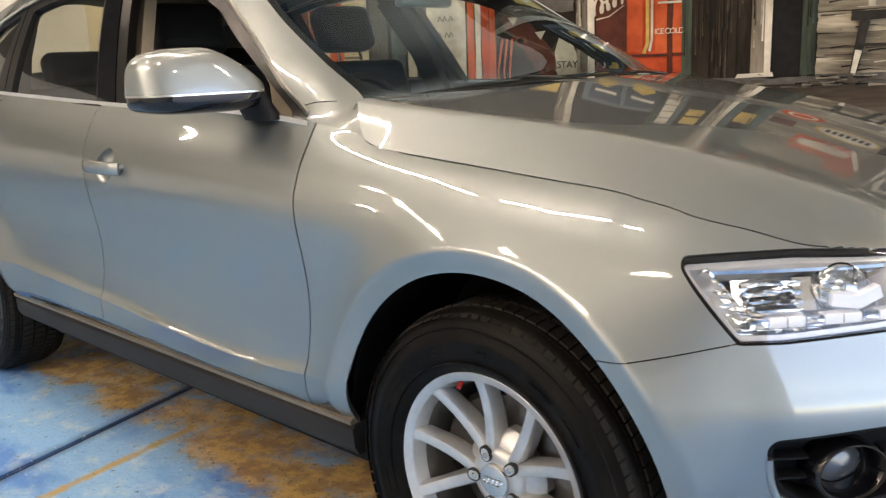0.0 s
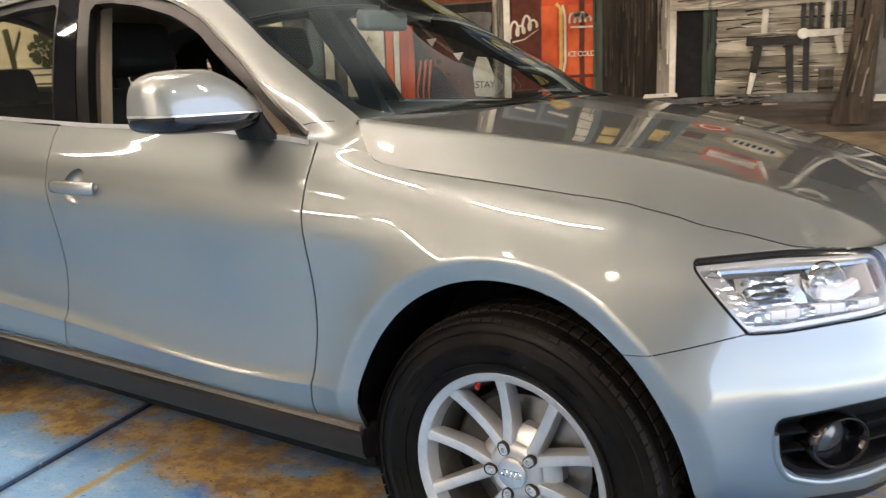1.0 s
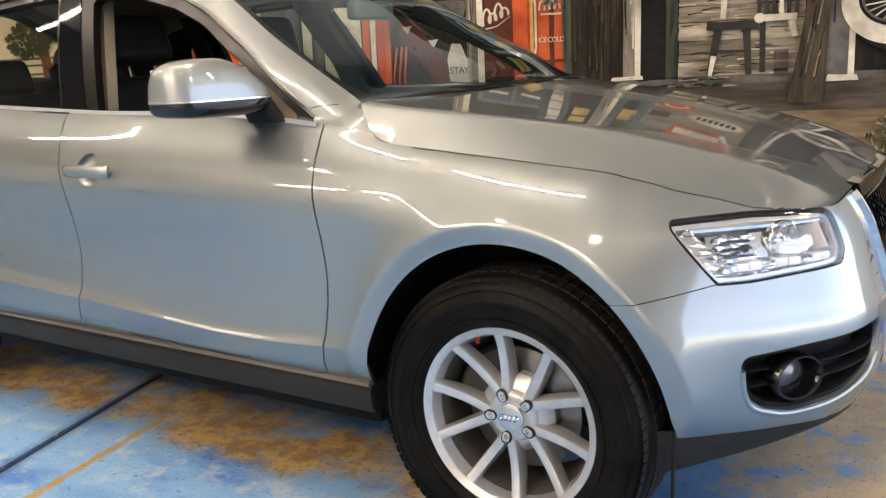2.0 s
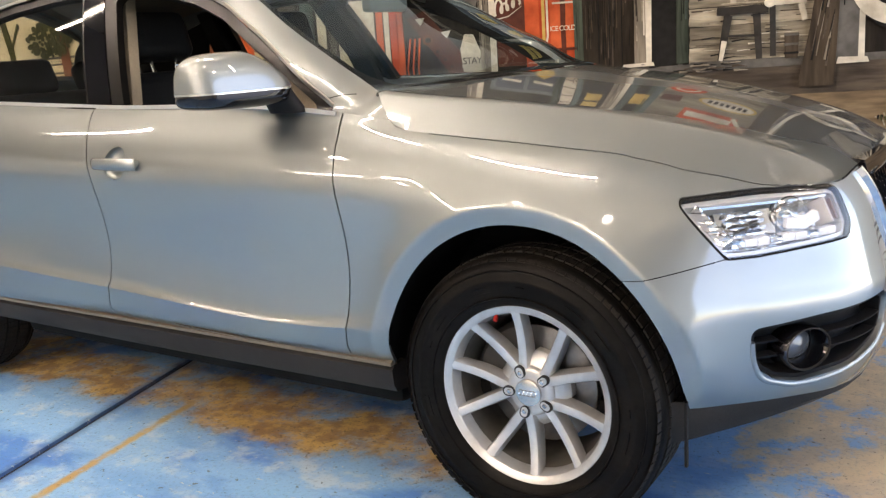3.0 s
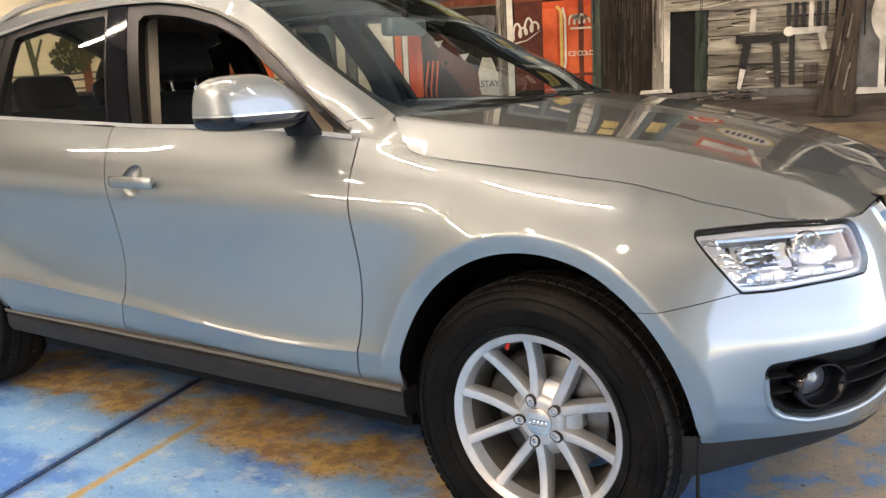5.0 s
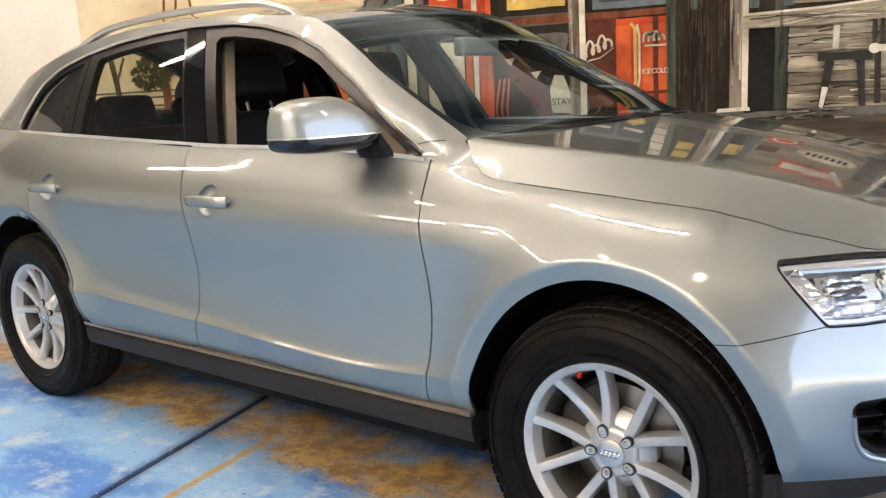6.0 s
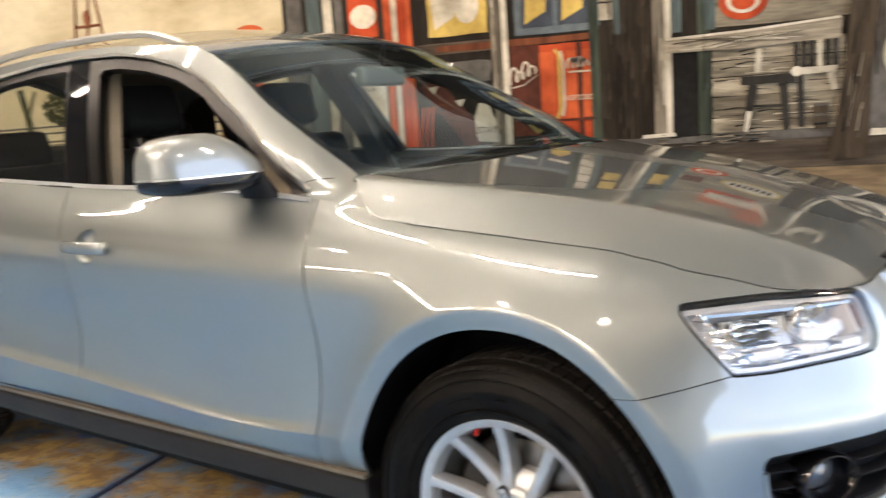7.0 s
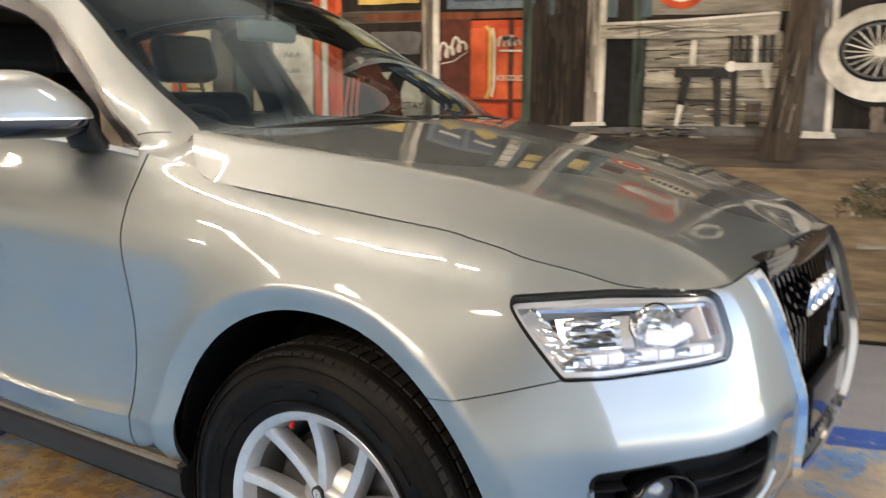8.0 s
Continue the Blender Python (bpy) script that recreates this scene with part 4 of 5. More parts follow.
    part("side_marker", sweep([at(.858, .835, -.022), at(.864, .785, -.022)], [(-.004, -.007), (.004, -.007), (.004, .007), (-.004, .007)]), amber, lamp)

# door handles in their dished recesses
for sgn in (1, -1):
    for x0, x1, door in ((-1.540, -1.332, front_door), (-2.605, -2.40, rear_door)):
        z = .938 if x0 > -2 else .952
        c = on_side((x0 + x1) / 2, z)
        y = c.y * sgn
        hx, hz = DISHES[0 if x0 > -2 else 1]
        bowl = bmesh.new()
        rings = []
        for k in range(9):
            r = math.cos(k / 8 * math.pi / 2)
            rings.append([bowl.verts.new((hx + .0545 * r * math.cos(a), on_side(hx + .054 * r * math.cos(a), hz + .052 * r * math.sin(a)).y * sgn + sgn * (.001 + .036 * math.sin(k / 8 * math.pi / 2) ** .8), hz + .0525 * r * math.sin(a))) for a in np.linspace(0, math.tau, 33)[:-1]] if k < 8 else [bowl.verts.new((hx, y + .037 * sgn, hz))])
        for p, q in zip(rings, rings[1:]):
            for j in range(32):
                bowl.faces.new((p[j], p[(j + 1) % 32], q[(j + 1) % 32], q[j]) if len(q) > 1 else (p[j], p[(j + 1) % 32], q[0]))
        bmesh.ops.recalc_face_normals(bowl, faces=bowl.faces[:])
        bmesh.ops.reverse_faces(bowl, faces=bowl.faces[:])
        part("handle_recess", bowl, silver, car, "dished recess behind the handle")
        path = [((x0 + (x1 - x0) * k), y - sgn * (.014 + .022 * math.sin(math.pi * k) ** .5), z + .002 * math.sin(math.pi * k)) for k in np.linspace(0, 1, 17)]
        part("door_handle", sweep(path, [(.011 * math.cos(a), .0195 * math.copysign(abs(math.sin(a)) ** .8, math.sin(a))) for a in np.linspace(0, math.tau, 17)[:-1]]), silver, car)
        for x in (x0 + .012, x1 - .012):
            part("handle_mount", rod((x, y + .02 * sgn, z), (x, y - .017 * sgn, z), .014, .012, 12), silver, car)

# dark inner arches and underside
for x0 in (0, AXLE_R):
    for sgn in (1, -1):
        bm = bmesh.new()
        rows = []
        for k in range(41):
            a = -.06 + (math.pi + .12) * k / 40
            rx, rz = (.425, .462) if x0 == 0 else (.45, .472)
            x = x0 + rx * math.cos(a)
            rows.append([bm.verts.new((x, y * sgn, WHEEL_Z + rz * math.sin(a))) for y in (-.895 + max(0, x - .18) * .42, -.78, -.5)])
        for a, b in zip(rows, rows[1:]):
            for j in (0, 1):
                bm.faces.new((a[j], a[j + 1], b[j + 1], b[j]))
        bm.faces.new([r[2] for r in rows])
        part("arch_liner", bm, seal_rubber, car, "black wheel arch liner")
part("underside", box(-3.6, .40, -.80, .80, .29, .34, .02), seal_rubber, car, "black underside")
# black boxes added to stand in for the dark shadow under the car
part("under_shade_box", box(-2.36, -.46, -.80, .80, .215, .30, .03), seal_rubber, car, "black box added to darken the gap under the car")
part("under_shade_box", box(-3.62, -3.18, -.72, .72, .25, .34, .02), seal_rubber, car, "black box added to darken the gap under the car")
for sgn in (1, -1):
    part("air_deflector", box(.400, .406, -.874 if sgn > 0 else .862, -.862 if sgn > 0 else .874, .24, .40), black_plastic, car)

# ---- wheels ----
def spoke(m, lean):
    """One spoke: broad and deep at the hub, slender at the rim, leaning to its partner at the bolt."""
    bm, rows = bmesh.new(), []
    for k in range(9):
        t = k / 8
        r = .050 + .182 * t
        half = .0160 - .0015 * t + .007 * max(0, (t - .80) / .20) ** 2
        y = .002 - .031 * t + .013 * math.sin(math.pi * t)
        deep = .045 - .012 * t
        rows.append([bm.verts.new((a * half + lean * .0125 * (1 - t) ** 1.4, y + b, r)) for a, b in ((-1, deep), (-1, .011), (-.72, .0015), (0, -.0015), (.72, .0015), (1, .011), (1, deep))])
    for a, b in zip(rows, rows[1:]):
        for j in range(6):
            bm.faces.new((a[j], a[j + 1], b[j + 1], b[j]))
    bmesh.ops.recalc_face_normals(bm, faces=bm.faces[:])
    bmesh.ops.transform(bm, matrix=m, verts=bm.verts[:])
    return bm


def build_wheel():
    """A ten-spoke alloy wheel with its tyre; its outer face looks to -y, its centre is the origin."""
    wheel = thing("wheel", "ten-spoke silver alloy wheel with a black tyre", "wheel", "wheels of the car")
    tyre = part("tyre", lathe([(.226, .10), (.245, .115), (.29, .122), (.335, .117), (.356, .102), (.3645, .085), (.3645, -.085), (.356, -.102), (.335, -.117), (.312, -.1205),
                               (.309, -.1225), (.300, -.1235), (.297, -.122), (.276, -.121), (.252, -.115), (.240, -.106), (.232, -.098)], 96), tyre_rubber, wheel, "black rubber tyre")
    for r in (.262, .330):
        part("sidewall_rib", lathe([(r - .003, -.1165), (r - .001, -.1225 if r < .3 else -.1205), (r + .001, -.1225 if r < .3 else -.1205), (r + .003, -.1165)], 96), tyre_rubber, tyre)
    for k in range(14):
        a0 = k * math.tau / 14 + (.13 if k % 2 else 0)
        bar = bmesh.new()
        rows = [[bar.verts.new((r * math.cos(a), y, r * math.sin(a))) for r, y in ((.279, -.1195), (.280, -.1228), (.291, -.1242), (.292, -.1205))] for a in np.linspace(a0, a0 + (.20 if k % 3 else .08), 7)]
        for u, v in zip(rows, rows[1:]):
            for j in range(3):
                bar.faces.new((u[j], u[j + 1], v[j + 1], v[j]))
        bmesh.ops.recalc_face_normals(bar, faces=bar.faces[:])
        part("sidewall_bar", bar, tyre_rubber, tyre)
    tread = bmesh.new()
    for ring, (y0, y1, n, skew) in enumerate(((-.112, -.078, 84, .012), (-.068, -.030, 84, .006), (-.020, .020, 84, 0), (.030, .068, 84, -.006), (.078, .112, 84, -.012))):
        edge = ring in (0, 4)
        for k in range(n):
            a0, a1 = (k + .07) * math.tau / n, (k + .88) * math.tau / n
            vs = []
            for r in (.352, .3690 - (.004 if edge else 0)):
                for a, y in ((a0, y0), (a1, y0), (a1, y1), (a0, y1)):
                    rr = r - (.012 if edge and abs(y) > .1 and r > .36 else 0)
                    b = a + skew * (1 if y == y1 else -1)
                    vs.append(tread.verts.new((rr * math.cos(b), y, rr * math.sin(b))))
            for f in ((4, 5, 6, 7), (0, 1, 5, 4), (1, 2, 6, 5), (2, 3, 7, 6), (3, 0, 4, 7)):
                tread.faces.new([vs[i] for i in f])
    bmesh.ops.recalc_face_normals(tread, faces=tread.faces[:])
    tagged(part("tread", tread, tread_rubber, tyre, "worn tread blocks"), kind="stuff")
    part("rim", lathe([(.2075, -.058), (.213, -.074), (.2160, -.0930), (.2165, -.0945), (.2180, -.0970), (.236, -.1045), (.2395, -.101), (.2395, -.092), (.232, -.088), (.232, .10)], 96), alloy, wheel, "silver rim lip")
    part("barrel", lathe([(.2078, -.063), (.204, -.05), (.196, .0), (.192, .1)], 64), alloy_shaded, wheel)
    turn = lambda a: Matrix.Translation((0, -.072, 0)) @ Matrix.Rotation(a, 4, "Y")
    for k in range(10):
        a = k * math.tau / 10 - .075
        part("spoke", spoke(turn(a), 1 if k % 2 else -1), alloy, wheel)
    for k in range(5):
        a = (2 * k + .5) * math.tau / 10 - .075
        web, rows = bmesh.new(), []
        for t in np.linspace(0, 1, 5):
            r = .06 + .040 * t
            half = (.026 * (1 - t) + .020 * t)
            rows.append([web.verts.new((u * half, .012 + .024 * t * t + d, r)) for u, d in ((-1, .03), (-1, .004), (0, .0 + .008 * t), (1, .004), (1, .03))])
        for u, v in zip(rows, rows[1:]):
            for j in range(4):
                web.faces.new((u[j], u[j + 1], v[j + 1], v[j]))
        web.faces.new(rows[-1])
        bmesh.ops.recalc_face_normals(web, faces=web.faces[:])
        bmesh.ops.transform(web, matrix=turn(a), verts=web.verts[:])
        part("spoke_web", web, alloy, wheel)
    hub = lathe([(.0, -.076), (.028, -.076), (.030, -.074), (.0305, -.070), (.034, -.070), (.045, -.072), (.056, -.071), (.064, -.066), (.070, -.05), (.070, -.02)], 60)
    part("hub", hub, alloy, wheel)
    cap = part("centre_cap", lathe([(.0, -.0815), (.030, -.0810), (.0355, -.0785), (.036, -.068)], 40), dull_chrome, wheel, "grey centre cap with a plain badge")
    badge = bmesh.new()
    for k in (-1.5, -.5, .5, 1.5):
        pour(lathe([(.0058, -.0812), (.0074, -.0835), (.0090, -.0812)], 20, Matrix.Translation((k * .0112, 0, 0))), badge)
    part("badge", badge, chrome, cap)
    for k in range(5):
        a = (2 * k + 1.5) * math.tau / 10 - .075
        x, z = .054 * math.sin(a), .054 * math.cos(a)
        # dark plate proud of the hub paints the slot's shade around each bolt
        for name, half, lo, hi, y, mat in (("bolt_slot_shade", .0135, .040, .074, -.0772, cast_dark), ("bolt_pad", .0095, .042, .069, -.0782, alloy)):
            ends = [(half * math.cos(b), (lo + half if b > math.pi else hi - half) + half * math.sin(b)) for b in np.linspace(0, math.tau, 25)[:-1]]
            slot = bmesh.new()
            front, back = [[slot.verts.new((u, y + d, w)) for u, w in ends] for d in (0, .012)]
            slot.faces.new(front)
            for j in range(24):
                slot.faces.new((front[j], front[j - 1], back[j - 1], back[j]))
            bmesh.ops.recalc_face_normals(slot, faces=slot.faces[:])
            bmesh.ops.rotate(slot, cent=(0, 0, 0), matrix=Matrix.Rotation(a, 3, "Y"), verts=slot.verts[:])
            part(name, slot, mat, wheel)
        part("wheel_bolt", lathe([(.0, -.0815), (.005, -.0815), (.0068, -.080), (.0068, -.072)], 6, Matrix.Translation((x, 0, z))), dull_chrome, wheel)
    part("valve_cap", rod((-.080, -.078, .196), (-.077, -.090, .187), .006, .0055, 10), red_cap, wheel, "red valve cap")
    part("brake_disc", lathe([(.05, -.015), (.075, -.02), (.08, -.004), (.155, -.004), (.158, -.002), (.158, .024), (.05, .026)], 48), steel_disc, wheel, "steel brake disc")
    caliper, rows = bmesh.new(), []
    for k in range(9):
        a = math.radians(105 + k * 8)
        rows.append([caliper.verts.new((r * math.cos(a), y, r * math.sin(a))) for r, y in ((.10, -.03), (.165, -.034), (.178, -.02), (.178, .05), (.10, .05))])
    for a, b in zip(rows, rows[1:]):
        for j in range(5):
            caliper.faces.new((a[j], a[(j + 1) % 5], b[(j + 1) % 5], b[j]))
    caliper.faces.new(rows[0]), caliper.faces.new(rows[-1][::-1])
    bmesh.ops.recalc_face_normals(caliper, faces=caliper.faces[:])
    part("brake_caliper", caliper, cast_dark, wheel, "dark cast brake caliper")
    part("hub_carrier", lathe([(.0, .03), (.10, .03), (.13, .10), (.0, .11)], 32), cast_dark, wheel)
    return wheel


WHEEL_Y = -.805
front_wheel = build_wheel()
front_wheel.matrix_basis = pose(0, WHEEL_Y, WHEEL_Z, 0, 0, 0)
copy_thing(front_wheel, pose(AXLE_R, WHEEL_Y, WHEEL_Z, 0, 23, 0))
copy_thing(front_wheel, pose(0, -WHEEL_Y, WHEEL_Z, 0, 40, 180))
copy_thing(front_wheel, pose(AXLE_R, -WHEEL_Y, WHEEL_Z, 0, 10, 180))


# ---- door mirrors ----
for sgn in (1,):  # near mirror only; the far one is left out to fit the camera's view
    def shell(grow=0.0):
        """The housing: tall and blunt at its outer end, its top falling towards the car."""
        bm = bmesh.new()
        bmesh.ops.create_uvsphere(bm, u_segments=64, v_segments=32, radius=1)
        for v in bm.verts:
            a, b, c = (math.copysign(abs(k) ** (2 / w), k) for k, w in zip(v.co, (3.4, 3.4, 4.4)))
            fall = max(0, (b - .05) / .95) ** 1.5
            z = 1.152 + (c * .108 * (1 - .72 * fall) if c > 0 else c * .046)
            x = -.845 + a * (.085 - grow) * (1 - .30 * max(0, c)) + .035 * (b + 1)
            v.co = Vector((x, (-.988 + b * (.148 - grow)) * sgn, z))
        bmesh.ops.recalc_face_normals(bm, faces=bm.faces[:])
        return bm
    upper, lower = shell(), shell(.002)
    bmesh.ops.bisect_plane(upper, geom=upper.verts[:] + upper.edges[:] + upper.faces[:], plane_co=(0, 0, 1.155), plane_no=(0, 0, 1), clear_inner=True)
    bmesh.ops.bisect_plane(lower, geom=lower.verts[:] + lower.edges[:] + lower.faces[:], plane_co=(0, 0, 1.151), plane_no=(0, 0, 1), clear_outer=True)
    mirror = part("door_mirror", upper, silver, car, "silver door mirror")
    part("mirror_base", lower, black_gloss, mirror, "gloss black lower half")
    band = shell(.0005)
    bmesh.ops.bisect_plane(band, geom=band.verts[:] + band.edges[:] + band.faces[:], plane_co=(0, 0, 1.1555), plane_no=(0, 0, 1), clear_outer=True)
    bmesh.ops.bisect_plane(band, geom=band.verts[:] + band.edges[:] + band.faces[:], plane_co=(0, 0, 1.150), plane_no=(0, 0, 1), clear_inner=True)
    part("mirror_strip", band, dull_chrome, mirror)
    arm = bmesh.new()
    rows = []
    for k in range(9):
        t = k / 8
        c = Vector((-.775 + .020 * t, (-.872 + .034 * t) * sgn, 1.150 - .070 * t))
        rows.append([arm.verts.new(c + Vector((math.cos(a) * (.060 + .006 * t ** 2), math.sin(a) * (.034 + .004 * t ** 2) * sgn, 0))) for a in np.linspace(0, math.tau, 21)[:-1]])
    for a, b in zip(rows, rows[1:]):
        for j in range(20):
            arm.faces.new((a[j], a[(j + 1) % 20], b[(j + 1) % 20], b[j]))
    bmesh.ops.recalc_face_normals(arm, faces=arm.faces[:])
    part("mirror_arm", arm, black_plastic, mirror, "black mirror arm")
    part("mirror_glass", box(-.918, -.914, -.985 * sgn - .105, -.985 * sgn + .09, 1.125, 1.235, .002), chrome, mirror)
sail_shape = inside([(-.60, 1.06), (-.62, 1.09), (-.80, 1.20), (-.955, 1.30), (-.80, 1.175), (-.735, 1.06)])
panel("sail_panel", lambda x, v, p: (sail_shape(x, p[..., 2]),), "taupe inner corner trim", surface=cabin_point, us=XX, ws=VV, mat=cabin_beige, depth=.01, lift=-.022)
# seam where the front pillar meets the wing
for sgn in (1, -1):
    seam = [cabin_point(np.array(x), np.array(v)) for x, v in ((-.634, .33), (-.613, .47), (-.592, .60), (-.572, .72))]
    part("pillar_seam", sweep([(p[0], (p[1] + .0005) * sgn, p[2]) for p in seam], [(-.0016, -.002), (.0016, -.002), (.0016, .0014), (-.0016, .0014)]), seal_rubber, car)


# ---- cabin ----
def padded(x0, x1, y0, y1, z0, z1, r=.05, m=None):
    b = box(x0, x1, y0, y1, z0, z1)
    bmesh.ops.bevel(b, geom=b.edges[:], offset=r, segments=4, profile=.6, affect="EDGES")
    if m is not None:
        bmesh.ops.transform(b, matrix=m, verts=b.verts[:])
    return b


part("cabin_floor", box(-3.4, -.45, -.74, .74, .36, .40), cabin_dark, car)
part("bulkhead", box(-.52, -.42, -.76, .76, .40, 1.06), cabin_dark, car)
part("engine_cover", box(-.42, .55, -.60, .60, .40, .80, .03), seal_rubber, car)
for sgn in (1, -1):
    part("door_lining", padded(-1.58, -.62, -.80 * sgn - .03, -.80 * sgn + .03, .42, 1.075, .02), cabin_dark, car)
    part("door_lining", padded(-2.6, -1.66, -.79 * sgn - .03, -.79 * sgn + .03, .42, 1.12, .02), cabin_dark, car)
    # far lining takes the dark plastic, its shade put into the colour
    part("b_pillar_lining", sweep([(-1.61, -.735 * sgn, 1.0), (-1.68, -.66 * sgn, 1.25), (-1.78, -.56 * sgn, 1.47)], [(-.05, -.02), (.05, -.02), (.05, .02), (-.05, .02)], up=(0, 1, 0)), cabin_beige if sgn == 1 else cabin_dark, car, "pillar lining")
    part("a_pillar_lining", sweep([(-.62, -.74 * sgn, 1.09), (-.90, -.665 * sgn, 1.285), (-1.20, -.57 * sgn, 1.44)], [(-.03, -.012), (.03, -.012), (.03, .012), (-.03, .012)], up=(0, 1, 0)), cabin_dark, car)
    part("c_pillar_lining", sweep([(-2.58, -.735 * sgn, 1.0), (-2.60, -.68 * sgn, 1.28), (-2.62, -.60 * sgn, 1.50)], [(-.05, -.02), (.05, -.02), (.05, .02), (-.05, .02)], up=(0, 1, 0)), cabin_dark, car)
part("headlining", cut_panel(roof_point, np.linspace(-3.4, -1.2, 30), np.linspace(.03, 1, 10), lambda x, t, p: (np.ones_like(x),), both=True, depth=0, lift=-.035), cabin_beige, car, "beige headlining")
dash = bmesh.new()
rows = []
for k in range(17):
    y = -.74 + 1.48 * k / 16
    bow = 1 - (y / .74) ** 2
    hump = .035 * math.exp(-((y + .37) / .17) ** 2)
    rows.append([dash.verts.new((x + f * bow, y, z + (hump if h else 0))) for x, z, f, h in ((-.50, 1.075, .2, 0), (-.66, 1.07, .12, 0), (-.80, 1.055, .05, 1), (-.87, 1.02, .02, 1), (-.86, .93, 0, 0), (-.80, .72, 0, 0), (-.6, .5, 0, 0))])
for a, b in zip(rows, rows[1:]):
    for j in range(6):
        dash.faces.new((a[j], b[j], b[j + 1], a[j + 1]))
bmesh.ops.recalc_face_normals(dash, faces=dash.faces[:])
part("dashboard", dash, cabin_dark, car, "black dashboard")
ring = Matrix.Translation((-1.0, -.37, 1.0)) @ Matrix.Rotation(radians(-64), 4, "Y")
part("steering_wheel", sweep([ring @ Vector((.185 * math.cos(a), .185 * math.sin(a), 0)) for a in np.linspace(0, math.tau, 41)[:-1]], [(.015 * math.cos(a), .015 * math.sin(a)) for a in np.linspace(0, math.tau, 9)[:-1]], True, ring.to_3x3() @ Vector((0, 0, 1))), cabin_dark, car, "black steering wheel")
part("wheel_boss", padded(-.06, .06, -.17, .17, -.02, .03, .02, ring), cabin_dark, car)


def seat(x, y, width=.52, head=True):
    part("seat_cushion", padded(x - .05, x + .50, y - width / 2, y + width / 2, .48, .66, .06), seat_black, car, "black leather seat")
    back = Matrix.Translation((x, y, .60)) @ Matrix.Rotation(radians(-17), 4, "Y")
    b = padded(-.16, .0, -width / 2, width / 2, 0, .66, .07, back)
    part("seat_back", b, seat_black, car, "black leather seat")
    if head:
        part("headrest", padded(-.13, -.02, -.14, .14, .71, .90, .05, back), seat_black, car, "black leather headrest")
        for o in (-.06, .06):
            part("headrest_post", rod(back @ Vector((-.075, o, .64)), back @ Vector((-.075, o, .73)), .007), chrome, car)


seat(-1.55, -.37)
seat(-1.55, .37)
part("seat_cushion", padded(-2.38, -1.92, -.68, .68, .48, .68, .06), seat_black, car, "black leather rear bench")
bench = Matrix.Translation((-2.42, 0, .62)) @ Matrix.Rotation(radians(-22), 4, "Y")
part("seat_back", padded(-.14, 0, -.68, .68, 0, .60, .07, bench), seat_black, car, "black leather rear bench")
for y in (-.40, 0, .40):
    part("headrest", padded(-.12, -.02, -.14, .14, .60, .74, .045, bench), seat_black, car) if y == 0 else part("headrest", padded(-.12, -.02, y - .14, y + .14, .60, .76, .045, bench), seat_black, car)
part("luggage_cover", box(-3.3, -2.65, -.68, .68, 1.0, 1.02, .004), cabin_dark, car)
part("rear_mirror", padded(-1.03, -.98, -.115, .115, 1.375, 1.442, .018), mirror_back, car, "dull teal interior mirror")
part("mirror_stalk", rod((-1.0, 0, 1.435), (-.985, 0, 1.515), .012), cabin_dark, car)

# ---- the mural on the wall: a painted store porch ----
def paint(name, color, mix=None, grain=.55, scale=26, stretch=(1, 1, 1), rough=.75, blotch=4.0):
    color = [c * (.62 if max(color) < .5 else .88) for c in color]
    mix = [c * .65 for c in mix] if mix else None
    m = material(name, color, rough, grain=grain, scale=scale, mix=mix or [c * .55 for c in color], stretch=stretch, blotch=blotch)
    m.node_tree.nodes["Principled BSDF"].inputs["Specular IOR Level"].default_value = .10  # flat wall paint
    return m


UP, ALONG = (3.0, 1, .35), (.5, 1, 3.5)
p_dark = paint("painted_dark_boards", (.045, .036, .028), (.022, .018, .015), stretch=UP)
p_doorway = paint("painted_doorway", (.050, .038, .027), (.022, .017, .013), stretch=UP)
p_post = paint("painted_grey_post", (.46, .40, .31), (.17, .14, .105), stretch=UP)
p_white = paint("painted_white", (.74, .68, .55), (.52, .46, .35), .3)
p_green = paint("painted_green_post", (.10, .125, .09), (.05, .065, .05), stretch=UP)
p_teal = paint("painted_teal_post", (.16, .22, .21), (.09, .12, .12), stretch=UP)
p_plank = paint("painted_planks", (.42, .365, .27), (.20, .17, .125), .6, 18, ALONG)
p_plank2 = paint("painted_pale_planks", (.52, .455, .34), (.26, .22, .165), .6, 18, ALONG)
p_black = paint("painted_black", (.022, .021, .02))
p_chair = paint("painted_chair", (.06, .055, .048), (.03, .027, .024))
p_trunk = paint("painted_trunk", (.125, .092, .062), (.055, .04, .028), .6, 20, UP)
p_red = paint("painted_red", (.56, .085, .03), (.40, .05, .02), .25)
p_orange = paint("painted_orange", (.66, .13, .045), (.50, .08, .03), .3)
p_deepred = paint("painted_deep_red", (.17, .05, .032), (.10, .034, .024), .4)
p_yellow = paint("painted_yellow", (.66, .47, .14), (.5, .33, .08), .3)
p_cream = paint("painted_sky", (.70, .61, .42), (.64, .52, .32), .15, 10, (1, 1, 2), blotch=1.6)
p_leaf = paint("painted_leaves", (.10, .105, .04), (.05, .055, .02), .6, 60)
p_rust = paint("painted_rust", (.28, .095, .045), (.16, .05, .025), .4, 20, UP)
p_ground = paint("painted_path", (.36, .255, .15), (.17, .12, .075), .7, 9, (.6, 1, 4.0), blotch=2.6)
p_kerb = paint("painted_kerb", (.155, .12, .09), (.07, .055, .042), .6, 14, ALONG)
p_grey = paint("painted_grey", (.20, .19, .17), (.11, .10, .09), .5, 20)
p_boot = paint("painted_leather", (.24, .19, .14), (.11, .085, .065), .6, 40)
